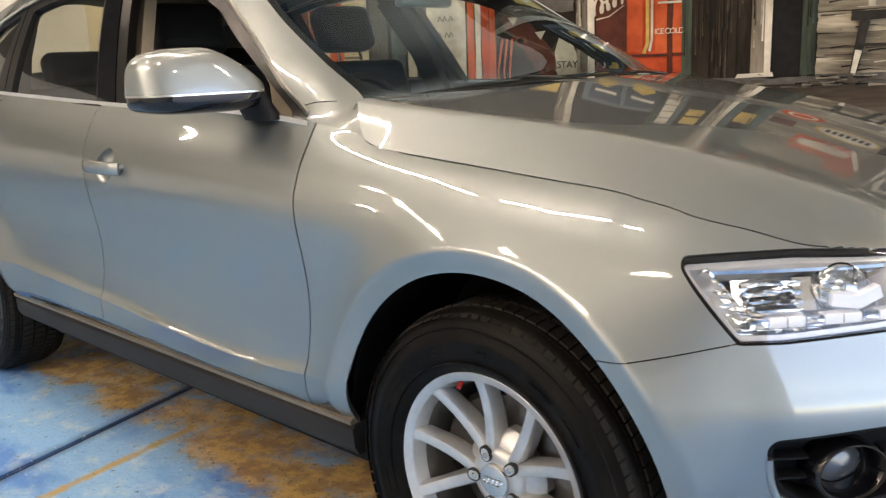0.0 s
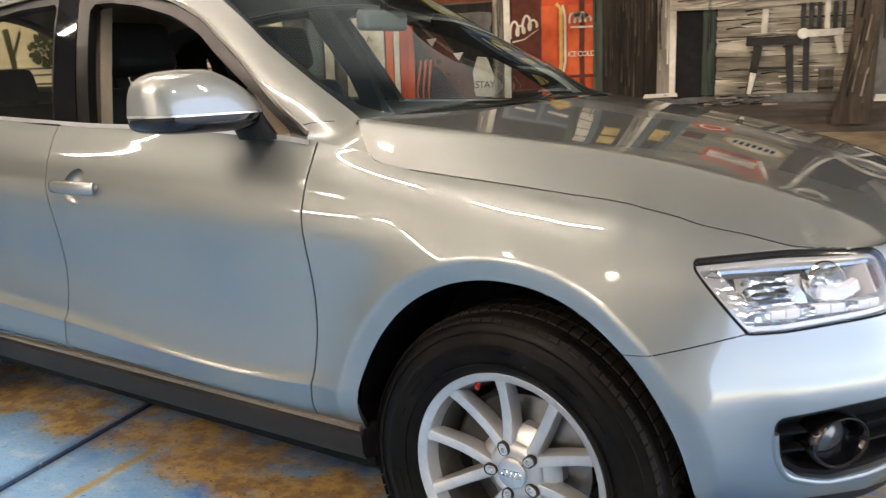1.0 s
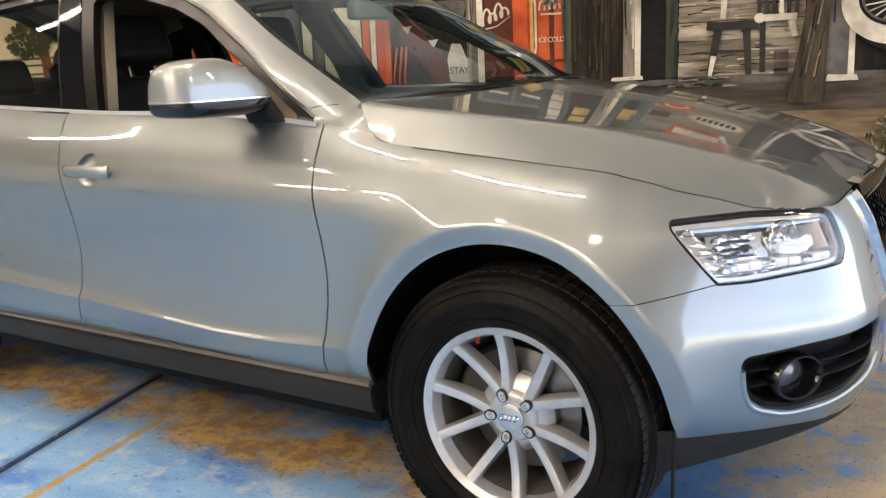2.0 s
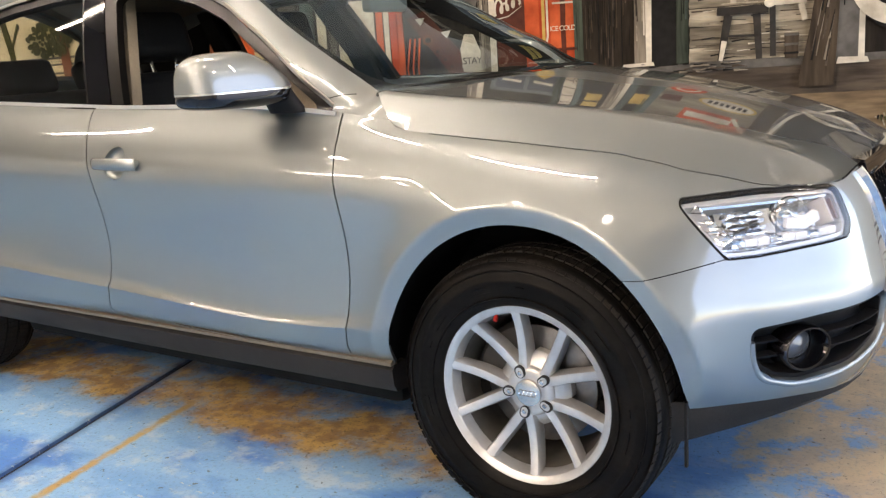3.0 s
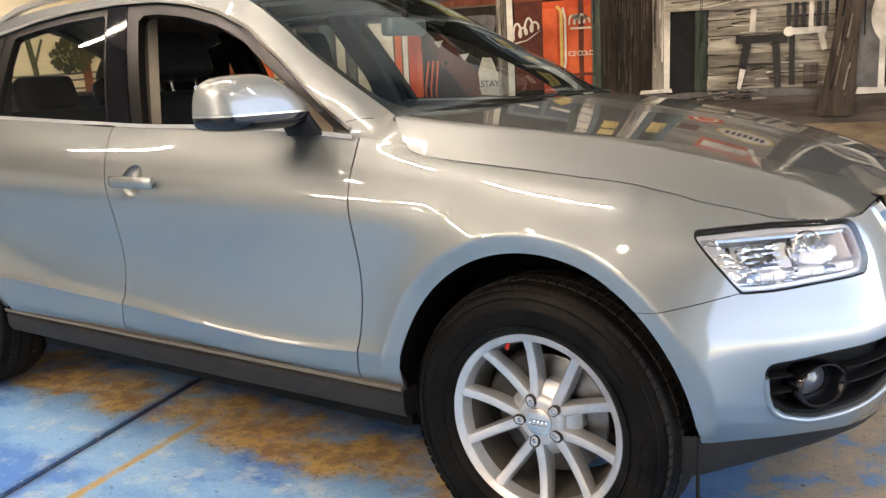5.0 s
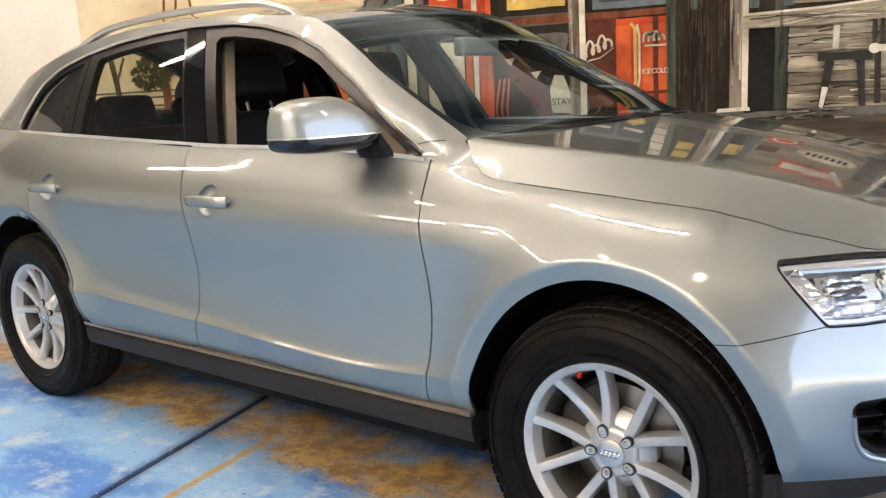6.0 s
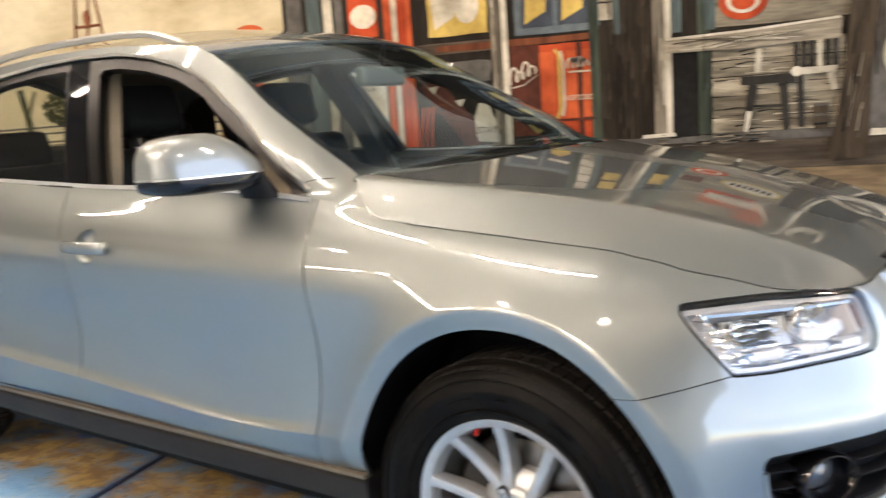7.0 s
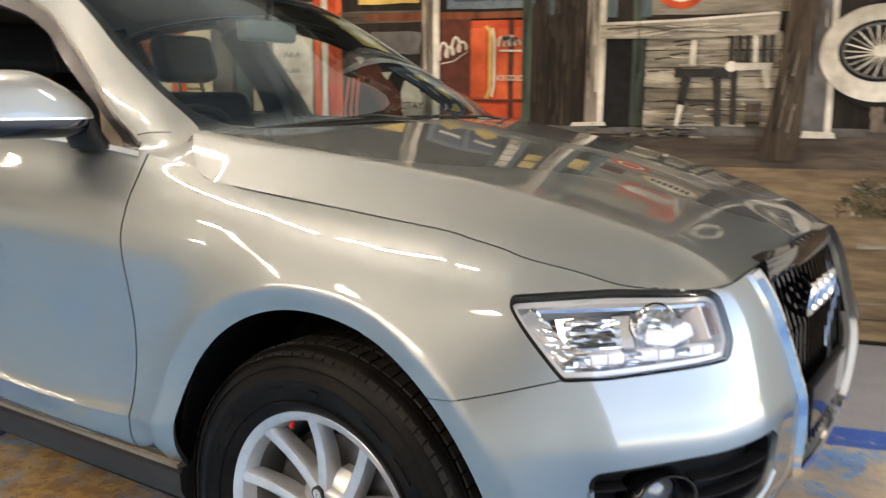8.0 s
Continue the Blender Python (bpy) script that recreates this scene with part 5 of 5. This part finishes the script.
p_glass = paint("painted_window", (.10, .12, .15), (.05, .055, .07), .4, 14)
p_blue = paint("painted_blue_frame", (.20, .25, .27), (.12, .15, .17), .4)

mural = tagged(new("mural"), "painted wall mural of an old store porch with red drink machines", "mural")
mural.matrix_basis = TURN


def flat(name, points, mat, layer, parent=None, label=""):
    """A painted shape on the wall from (x, z) points, layer by layer."""
    bm = bmesh.new()
    y = WALL_Y - .004 * layer
    front = [bm.verts.new((x, y - .003, z)) for x, z in points]
    back = [bm.verts.new((x, y, z)) for x, z in points]
    bm.faces.new(front)
    for i in range(len(points)):
        j = (i + 1) % len(points)
        bm.faces.new((front[i], back[i], back[j], front[j]))
    bmesh.ops.recalc_face_normals(bm, faces=bm.faces[:])
    return part(name, bm, mat, parent or mural, label, sharp=20)


def rect(name, x0, x1, z0, z1, mat, layer, wobble=.0, parent=None, label=""):
    rnd = random.Random(int((x0 * 13 + z0 * 7) * 1000) & 0xffff)
    w = lambda: rnd.uniform(-wobble, wobble)
    xs, zs = np.linspace(x0, x1, 5), np.linspace(z0, z1, 7)
    pts = [(x, z0 + w()) for x in xs[:-1]] + [(x1 + w(), z) for z in zs[:-1]] + [(x, z1 + w()) for x in xs[:0:-1]] + [(x0 + w(), z) for z in zs[:0:-1]]
    return flat(name, pts, mat, layer, parent, label)


def ring(cx, cz, rx, rz, n=40, a0=0.0, a1=math.tau):
    return [(cx + rx * math.cos(a0 + (a1 - a0) * k / n), cz + rz * math.sin(a0 + (a1 - a0) * k / n)) for k in range(n)]


def stroke(name, points, width, mat, layer, parent=None, taper=1.0):
    """A painted brush stroke along (x, z) points."""
    left, right = [], []
    for i, (x, z) in enumerate(points):
        x0, z0 = points[max(i - 1, 0)]
        x1, z1 = points[min(i + 1, len(points) - 1)]
        d = math.hypot(x1 - x0, z1 - z0) or 1
        h = width / 2 * (1 + (taper - 1) * i / max(1, len(points) - 1))
        left.append((x - (z1 - z0) / d * h, z + (x1 - x0) / d * h))
        right.append((x + (z1 - z0) / d * h, z - (x1 - x0) / d * h))
    return flat(name, left + right[::-1], mat, layer, parent)


TOP, MURAL_END = 3.08, 2.2
rect("painted_sky", -4.93, -2.5, .0, TOP, p_cream, 0)
rect("painted_backdrop", -2.5, MURAL_END, .0, TOP, p_dark, 0)
# far left: yard, tree and rusty windmill
rect("painted_yard", -4.93, -2.5, .0, 1.22, p_plank, 1, .01)
for z in (1.24, 1.30, 1.345):
    stroke("painted_rail", [(-4.93, z), (-3.6, z + .01), (-2.55, z - .005)], .014, p_grey, 1)
stroke("painted_trunk", [(-4.15, 1.15), (-4.16, 1.35), (-4.185, 1.60)], .075, p_rust, 3)
stroke("painted_trunk", [(-4.60, 1.2), (-4.62, 1.4), (-4.66, 1.62)], .05, p_leaf, 2)
stroke("painted_branch", [(-4.62, 1.42), (-4.56, 1.54), (-4.53, 1.6)], .02, p_leaf, 2)
rnd = random.Random(5)
for k in range(150):
    a, r = rnd.uniform(0, math.tau), rnd.random() ** .5
    x, z = -4.28 + .19 * r * math.cos(a), 1.475 + .12 * r * math.sin(a)
    s = rnd.uniform(.010, .026)
    flat("painted_leaf", [(x + s * math.cos(b) * rnd.uniform(.6, 1.2), z + s * math.sin(b)) for b in np.linspace(0, math.tau, 7)[:-1]], p_leaf, 4 + k % 3)
for a, b in (((-4.13, 1.80), (-4.06, 2.3)), ((-3.86, 1.80), (-3.93, 2.3)), ((-4.02, 1.85), (-3.96, 2.2)), ((-4.10, 2.0), (-3.90, 2.0))):
    stroke("painted_strut", [a, b], .018, p_rust, 2)
flat("painted_blade", ring(-3.99, 2.05, .03, .055, 16), p_rust, 3)
rect("painted_pump", -3.02, -2.93, 1.05, 1.62, p_rust, 2, .004)
rect("painted_pump", -2.92, -2.68, 1.05, 1.60, p_orange, 2, .004)
rect("painted_pump_face", -2.88, -2.78, 1.1, 1.52, p_white, 3, .004)
flat("painted_bush", ring(-2.75, 1.84, .11, .05, 20), p_orange, 2)
# columns and the white and orange boards
rect("painted_column", -2.47, -2.36, .9, TOP, p_grey, 2, .004)
rect("painted_column", -2.33, -2.24, .9, TOP, p_teal, 2, .004)
rect("painted_column", -2.22, -2.16, .9, TOP, p_white, 2, .004)
rect("painted_column", -2.14, -2.09, .9, TOP, p_grey, 2, .004)
rect("painted_board", -2.08, -1.83, .9, 1.72, p_white, 2, .004, label="white painted board with marks")
for z in (1.13, 1.22, 1.34, 1.43, 1.58, 1.64):
    for k in range(3):
        x = -1.99 + k * .035 + rnd.uniform(-.008, .008)
        stroke("painted_mark", [(x - .012, z - .014), (x, z + .016), (x + .014, z - .01)], .008, p_grey if (z, k) != (1.22, 2) else p_red, 3)
rect("painted_board", -2.05, -1.86, 1.74, 2.02, p_red, 2, .004)
flat("painted_oval", ring(-1.95, 1.86, .085, .07, 24), p_white, 3)
for k, (x0, x1, m) in enumerate(((-1.82, -1.775, p_orange), (-1.77, -1.735, p_white), (-1.73, -1.685, p_red), (-1.68, -1.645, p_orange))):
    rect("painted_strip", x0, x1, .9, 1.98, m, 2, .003)
rect("painted_panel", -1.64, -1.17, .9, 1.60, p_dark, 1, .004)
# slanted dark sign with rings, pale triangles, and a cream notice
flat("painted_sign", [(-1.62, 1.42), (-1.50, 1.46), (-1.20, 1.10), (-1.33, 1.04)], p_deepred, 2)
for x, z, r in ((-1.487, 1.285, .034), (-1.43, 1.215, .022), (-1.385, 1.165, .02), (-1.345, 1.12, .02)):
    flat("painted_ring", ring(x, z, r, r * .9, 20), p_rust, 3)
    flat("painted_ring_heart", ring(x, z, r * .55, r * .5, 16), p_black, 4)
for x, z in ((-1.56, 1.385), (-1.40, 1.30), (-1.285, 1.095)):
    flat("painted_triangle", [(x, z + .028), (x + .062, z + .034), (x + .034, z - .012)], p_white, 5)
for k in range(3):
    stroke("painted_streak", [(-1.60 + k * .03, 1.30), (-1.63 + k * .035, 1.12), (-1.61 + k * .03, .98)], .012, p_orange, 3, taper=.4)
flat("painted_notice", [(-1.27, 1.085), (-1.145, 1.075), (-1.16, 1.20), (-1.20, 1.30), (-1.255, 1.305), (-1.285, 1.22)], p_white, 5, label="cream notice with lettering")
note = bpy.data.curves.new("painted_words", "FONT")
note.body, note.size, note.extrude, note.align_x, note.space_character = "STAY", .055, .0008, "CENTER", .9
tell = new("painted_words", note)
note.materials.append(p_black)
tell.parent = mural
tell.matrix_basis = pose(-1.21, WALL_Y - .030, 1.13, 90)
rect("painted_cushion", -1.46, -1.17, 1.43, 1.55, p_grey, 4, .008)
rect("painted_shelf", -1.66, -1.16, 1.60, 1.66, p_kerb, 2, .004)
# deep red drinks chest
rect("painted_chest", -1.055, -.885, 1.10, 1.64, p_deepred, 2, .003, label="dark red painted drinks chest")
rect("painted_chest_rim", -1.50, -.60, 1.61, 1.645, p_rust, 3, .003)
def script(x0, x1, z, rise, tall, parent=None, layer=4, width=.012):
    """A flowing painted script line with loops, no letters."""
    pts = []
    for k in range(61):
        t = k / 60
        a = t * 4 * math.tau
        pts.append((x0 + (x1 - x0) * t - .016 * math.sin(a) * tall / .1, z + rise * t + tall * (.5 - .5 * math.cos(a)) * (1 if int(t * 4) in (0, 2) else .55)))
    stroke("painted_script", pts, width, p_white, layer, parent)


script(-1.055, -.915, 1.395, .055, .085)
stroke("painted_script", [(-1.05, 1.375), (-.98, 1.388), (-.90, 1.44)], .008, p_white, 4, taper=.3)
# white porch post in front of it
rect("painted_post", -1.16, -1.10, .9, TOP, p_post, 5, .003)
rect("painted_post_edge", -1.10, -1.06, .9, TOP, p_white, 5, .003)
# red drinks machine
machine = rect("painted_machine", -.885, -.58, 1.02, 1.60, p_red, 2, .002, label="red painted drinks machine")
rect("painted_machine_side", -.885, -.80, 1.20, 1.56, p_orange, 3, .002, machine)
stroke("painted_handle", [(-.80, 1.57), (-.775, 1.54), (-.775, 1.24), (-.795, 1.19)], .018, p_yellow, 4, machine)
stroke("painted_handle", [(-.765, 1.56), (-.752, 1.5), (-.752, 1.26), (-.765, 1.2)], .012, p_white, 4, machine)
rect("painted_machine_door", -.735, -.585, 1.19, 1.56, p_orange, 3, .002, machine)
rect("painted_shadow_band", -.675, -.645, 1.02, 1.60, p_deepred, 4, .003, machine)
script(-.725, -.612, 1.462, .008, .05, machine, 6, .010)
rect("painted_script_bar", -.72, -.60, 1.435, 1.445, p_white, 6, .001, machine)
rect("painted_gap", -.885, -.58, 1.172, 1.186, p_deepred, 5, .002, machine)
words = bpy.data.curves.new("painted_words", "FONT")
words.body, words.size, words.extrude, words.align_x, words.space_character = "ICE COLD", .040, .0008, "CENTER", .8
say = new("painted_words", words)
words.materials.append(p_white)
say.parent = machine
say.matrix_basis = pose(-.66, WALL_Y - .030, 1.285, 90)
# window and shelves above
rect("painted_window", -1.54, -1.18, 1.70, 2.10, p_yellow, 2, .004)
flat("painted_oval", ring(-1.30, 1.86, .075, .10, 22), p_white, 3)
flat("painted_fan", [(-1.50, 1.74), (-1.38, 1.80), (-1.36, 1.92), (-1.42, 2.03), (-1.52, 1.95)], p_white, 3)
rect("painted_window_frame", -1.02, -.54, 1.66, 2.14, p_blue, 2, .003)
rect("painted_pane", -.98, -.80, 1.70, 2.10, p_glass, 3, .003)
rect("painted_pane", -.77, -.58, 1.70, 2.10, p_glass, 3, .003)
for x in (-.96, -.75):
    flat("painted_fan", [(x, 1.72), (x + .12, 1.78), (x + .13, 1.86), (x + .07, 1.93), (x + .01, 1.88)], p_yellow, 4)
    stroke("painted_slat", [(x + .01, 1.98), (x + .14, 2.0)], .03, p_white, 4)
rect("painted_post", -.60, -.548, .9, TOP, p_green, 5, .003)
for k in range(6):
    rect("painted_board", -.545, -.47, 1.70 + k * .10, 1.79 + k * .10, p_white, 3, .003)
rect("painted_post", -.465, -.43, 1.62, TOP, p_teal, 4, .003)
rect("painted_doorway", -.545, -.26, 1.03, 1.68, p_doorway, 3, .003)
rect("painted_door", -.43, -.26, 1.68, 2.7, p_doorway, 3, .003)
for z in (2.02, 2.15):
    rect("painted_lit_pane", -.395, -.295, z, z + .105, p_yellow, 4, .004)
for x in (-.46, -.40, -.33):
    stroke("painted_board_gap", [(x, 1.04), (x + .004, 1.7)], .006, p_black, 4)
# porch post, beam, plank wall
rect("painted_post", -.26, -.195, 1.07, TOP, p_post, 6, .004, label="weathered grey porch post")
rect("painted_post_edge", -.195, -.165, 1.07, TOP, p_white, 6, .003)
flat("painted_foot", [(-.33, 1.05), (-.15, 1.055), (-.155, 1.075), (-.32, 1.07)], p_white, 7)
rect("painted_gap", -.165, -.03, 1.05, 1.52, p_black, 2, .002)
rect("painted_post", -.03, .035, 1.06, TOP, p_green, 3, .003)
for k, (z0, z1) in enumerate(((1.05, 1.135), (1.14, 1.245), (1.25, 1.345), (1.35, 1.43), (1.435, 1.52))):
    rect("painted_plank", .04, .68, z0, z1, p_plank if k % 2 else p_plank2, 2, .004)
    for j in range(3):
        x = rnd.uniform(.06, .5)
        stroke("painted_split", [(x, z0 + .02 + .02 * j), (x + .06, z0 + .028 + .02 * j), (x + .13, z0 + .022 + .02 * j)], .008, p_black, 3, taper=.2)
flat("painted_beam", [(-.19, 1.495), (.2, 1.49), (.66, 1.505), (.67, 1.605), (.2, 1.575), (-.19, 1.565)], p_plank2, 7, label="pale painted beam")
stroke("painted_beam_edge", [(-.19, 1.567), (.2, 1.577), (.66, 1.605)], .012, p_white, 8)
# signs over the beam
rect("painted_boarding", .05, .95, 1.61, 2.42, p_plank, 1, .004)
flat("painted_sign", ring(.20, 1.73, .12, .095, 28), p_red, 3, label="round red sign")
flat("painted_sign_ring", ring(.20, 1.73, .085, .062, 24), p_white, 4)
flat("painted_sign_heart", ring(.20, 1.73, .06, .045, 20), p_red, 5)
flat("painted_sign", ring(.52, 1.90, .20, .085, 32), p_yellow, 3, label="oval cream sign")
flat("painted_sign_ring", ring(.52, 1.90, .18, .07, 32), p_white, 4)
for k in range(7):
    rect("painted_sign_bar", .385 + k * .04, .41 + k * .04, 1.875, 1.925, p_black, 5, .002)
rect("painted_sign", .28, .66, 2.06, 2.24, p_red, 3, .003, label="red sign with a white label")
rect("painted_sign_label", .31, .63, 2.10, 2.18, p_white, 4, .003)
rect("painted_sign", .08, .22, 1.90, 2.0, p_deepred, 3, .003)
for k in range(9):
    x = -.30 + k * .13
    flat("painted_pennant", [(x, 2.58), (x + .035, 2.50), (x + .07, 2.58), (x + .035, 2.66)], p_red if k % 2 else p_white, 6)
stroke("painted_string", [(-.4, 2.68), (.3, 2.63), (1.0, 2.68)], .01, p_white, 6)
rect("painted_sign", .56, .92, 2.14, 2.34, p_red, 3, .004)
rect("painted_sign_label", .60, .88, 2.19, 2.29, p_orange, 4, .003)
flat("painted_tyre", ring(1.12, 2.26, .17, .14, 36), p_white, 4)
flat("painted_tyre_hole", ring(1.12, 2.26, .11, .085, 30), p_black, 5)
stroke("painted_rafter", [(.62, 2.06), (.92, 2.42), (1.35, 2.50)], .035, p_white, 6)
rect("painted_beam", -2.4, 1.6, 2.80, 2.87, p_plank2, 4, .004)
for k in range(8):
    rect("painted_eave", -2.35 + k * .5, -2.05 + k * .5, 2.90, 3.04, p_plank if k % 2 else p_kerb, 3, .006)
for x in (-.16, .01):
    rect("painted_post", x, x + .05, 1.6, 2.45, p_teal, 4, .003)
rect("painted_sign", -.10, .0, 1.95, 2.12, p_yellow, 5, .003)
# bar stool, chair and pail
stool = rect("painted_stool", .185, .45, 1.30, 1.345, p_chair, 9, .003, label="dark painted bar stool")
stroke("painted_leg", [(.245, 1.30), (.22, 1.15), (.205, 1.06)], .045, p_chair, 8, stool, .7)
stroke("painted_leg", [(.225, 1.165), (.205, 1.06)], .03, p_white, 10, stool, .7)
stroke("painted_leg", [(.39, 1.30), (.405, 1.06)], .04, p_chair, 8, stool, .8)
stroke("painted_leg", [(.275, 1.48), (.27, 1.36)], .03, p_white, 10, stool)
stroke("painted_rung", [(.225, 1.19), (.40, 1.185)], .014, p_chair, 8, stool)
chair = rect("painted_chair", .45, .64, 1.335, 1.37, p_white, 10, .003, label="painted chair with a slatted back")
for k in range(6):
    rect("painted_slat", .44 + k * .037, .462 + k * .037, 1.37, 1.50, p_chair if k != 3 else p_white, 9, .002, chair)
stroke("painted_leg", [(.61, 1.335), (.635, 1.25)], .03, p_white, 9, chair)
stroke("painted_leg", [(.47, 1.335), (.475, 1.07)], .03, p_chair, 9, chair)
flat("painted_seat_end", ring(.455, 1.352, .028, .026, 16), p_white, 11, chair)
pail = flat("painted_pail", [(.535, 1.055), (.60, 1.055), (.605, 1.185), (.53, 1.185)], p_trunk, 9, label="banded painted pail")
for z in (1.075, 1.12, 1.172):
    rect("painted_hoop", .53, .604, z, z + .012, p_black if z < 1.1 else p_grey, 10, .002, pail)
rect("painted_porch_floor", .04, MURAL_END - .02, 1.02, 1.06, p_grey, 4, .006)
# porch front, kerb, path
rect("painted_kerb", -2.5, MURAL_END - .02, .86, 1.03, p_kerb, 3, .006)
rect("painted_porch_edge", -.9, .65, 1.015, 1.05, p_grey, 5, .005)
for k in range(46):
    x, z, w = rnd.uniform(-.28, .30), rnd.uniform(1.0, 1.07), rnd.uniform(.02, .09)
    stroke("painted_dab", [(x, z), (x + w * .5, z + rnd.uniform(-.004, .004)), (x + w, z + rnd.uniform(-.006, .006))], rnd.uniform(.005, .013), (p_kerb, p_plank2, p_black, p_grey)[k % 4], 8 + k % 3, taper=.3)
# brush strokes over boards, posts and doorway
for k in range(64):
    x, z, w = rnd.uniform(.05, .62), rnd.uniform(1.06, 1.52), rnd.uniform(.05, .20)
    stroke("painted_grain", [(x, z), (x + w * .5, z + rnd.uniform(-.004, .004)), (min(x + w, .68), z)], rnd.uniform(.003, .009), (p_plank2, p_kerb, p_white, p_post)[k % 4], 3, taper=.25)
for k in range(70):
    x, z, h = rnd.uniform(-.54, -.27), rnd.uniform(1.05, 1.9), rnd.uniform(.08, .3)
    stroke("painted_grain", [(x, z), (x + rnd.uniform(-.004, .004), z + h)], rnd.uniform(.003, .008), (p_kerb, p_black, p_trunk)[k % 3], 4, taper=.3)
for x0, x1 in ((-.255, -.20), (.795, .89), (-1.155, -1.105), (-.025, .03), (-.595, -.552)):
    for k in range(14):
        x, z, h = rnd.uniform(x0 + .004, x1 - .004), rnd.uniform(1.08, 2.2), rnd.uniform(.08, .3)
        stroke("painted_grain", [(x, z), (x + rnd.uniform(-.003, .003), z + h)], rnd.uniform(.003, .008), (p_white, p_kerb, p_plank2, p_black)[k % 4] if x0 not in (-.025, -.595) else (p_teal, p_black, p_green)[k % 3], 9, taper=.3)
for k in range(22):
    z = rnd.uniform(.95, 1.6)
    x = .70 + (z - 1.2) * .12 + rnd.uniform(-.02, .07)
    stroke("painted_grain", [(x, z), (x + .02, z + .12)], rnd.uniform(.004, .012), (p_black, p_post, p_kerb)[k % 3], 12, taper=.3)
for k in range(20):
    x = rnd.uniform(0, .42)
    stroke("painted_grain", [(-.18 + x, 1.50 + rnd.uniform(0, .06)), (.1 + x, 1.505 + rnd.uniform(0, .06))], rnd.uniform(.003, .008), (p_plank, p_white, p_kerb)[k % 3], 8, taper=.3)
rect("painted_path", -2.5, MURAL_END - .02, .02, .87, p_ground, 2, .006)
for k in range(34):
    x, z, w = rnd.uniform(.3, 2.6), rnd.uniform(.05, .84), rnd.uniform(.15, .6)
    stroke("painted_rut", [(x, z), (x + w * .5, z + rnd.uniform(-.015, .015)), (x + w, z + rnd.uniform(-.01, .02))], rnd.uniform(.008, .035), p_kerb if k % 3 else p_plank, 4 + k % 3, taper=.3)
# leaning trunk and second post
flat("painted_trunk", [(.70, 1.62), (.69, 1.45), (.655, 1.2), (.60, .90), (.78, .90), (.79, 1.1), (.80, 1.35), (.83, 1.62)], p_trunk, 11, label="leaning painted tree trunk")
flat("painted_trunk", [(.70, 1.62), (.83, 1.62), (.90, 2.3), (.78, 2.3)], p_trunk, 11)
rect("painted_post", .79, .895, 1.03, TOP, p_grey, 8, .004, label="grey painted porch post")
rect("painted_post_edge", .895, .925, 1.03, TOP, p_white, 8, .003)
flat("painted_foot", [(.79, 1.01), (.95, 1.012), (.94, 1.04), (.80, 1.045)], p_white, 9)
# spoked wheel with a white wall, and boots
rect("painted_gap", .925, MURAL_END - .02, 1.04, 1.9, p_dark, 3)
for k in range(7):
    rect("painted_plank", 1.30, MURAL_END - .02, 1.06 + k * .12, 1.165 + k * .12, p_plank if k % 2 else p_grey, 4, .004)
spoked = flat("painted_wheel", ring(1.17, 1.40, .30, .255, 48), p_black, 9, label="painted wire wheel with a white tyre")
flat("painted_whitewall", ring(1.12, 1.41, .27, .225, 48), p_white, 10, spoked)
flat("painted_rim", ring(1.115, 1.42, .185, .142, 44), p_black, 11, spoked)
flat("painted_rim_ring", ring(1.115, 1.42, .170, .128, 44), p_grey, 12, spoked)
flat("painted_rim_hole", ring(1.115, 1.42, .158, .117, 44), p_black, 13, spoked)
for k in range(22):
    a = k * math.tau / 22
    stroke("painted_spoke", [(1.115 + .03 * math.cos(a + .4), 1.42 + .022 * math.sin(a + .4)), (1.115 + .158 * math.cos(a), 1.42 + .117 * math.sin(a))], .007, p_plank2 if k % 2 else p_white, 14, spoked)
flat("painted_hub", ring(1.115, 1.42, .036, .027, 20), p_white, 15, spoked)
for x in (1.09, 1.22):
    flat("painted_boot", [(x, 1.05), (x + .05, 1.043), (x + .115, 1.04), (x + .128, 1.052), (x + .105, 1.07), (x + .066, 1.083), (x + .055, 1.10), (x + .058, 1.15), (x + .048, 1.165), (x + .02, 1.158), (x + .002, 1.168), (x - .004, 1.12), (x + .006, 1.09)], p_boot, 16, label="painted old boot")
# dry bush
for k in range(170):
    a, r = rnd.uniform(0, math.pi), rnd.random() ** .5
    x, z = 1.18 + .20 * r * math.cos(a), .63 + .20 * r * math.sin(a)
    b = rnd.uniform(0, math.pi)
    s = rnd.uniform(.012, .035)
    stroke("painted_twig", [(x, z), (x + s * math.cos(b), z + s * math.sin(b))], .006, (p_plank2, p_leaf, p_black, p_leaf)[k % 4], 6 + k % 4)
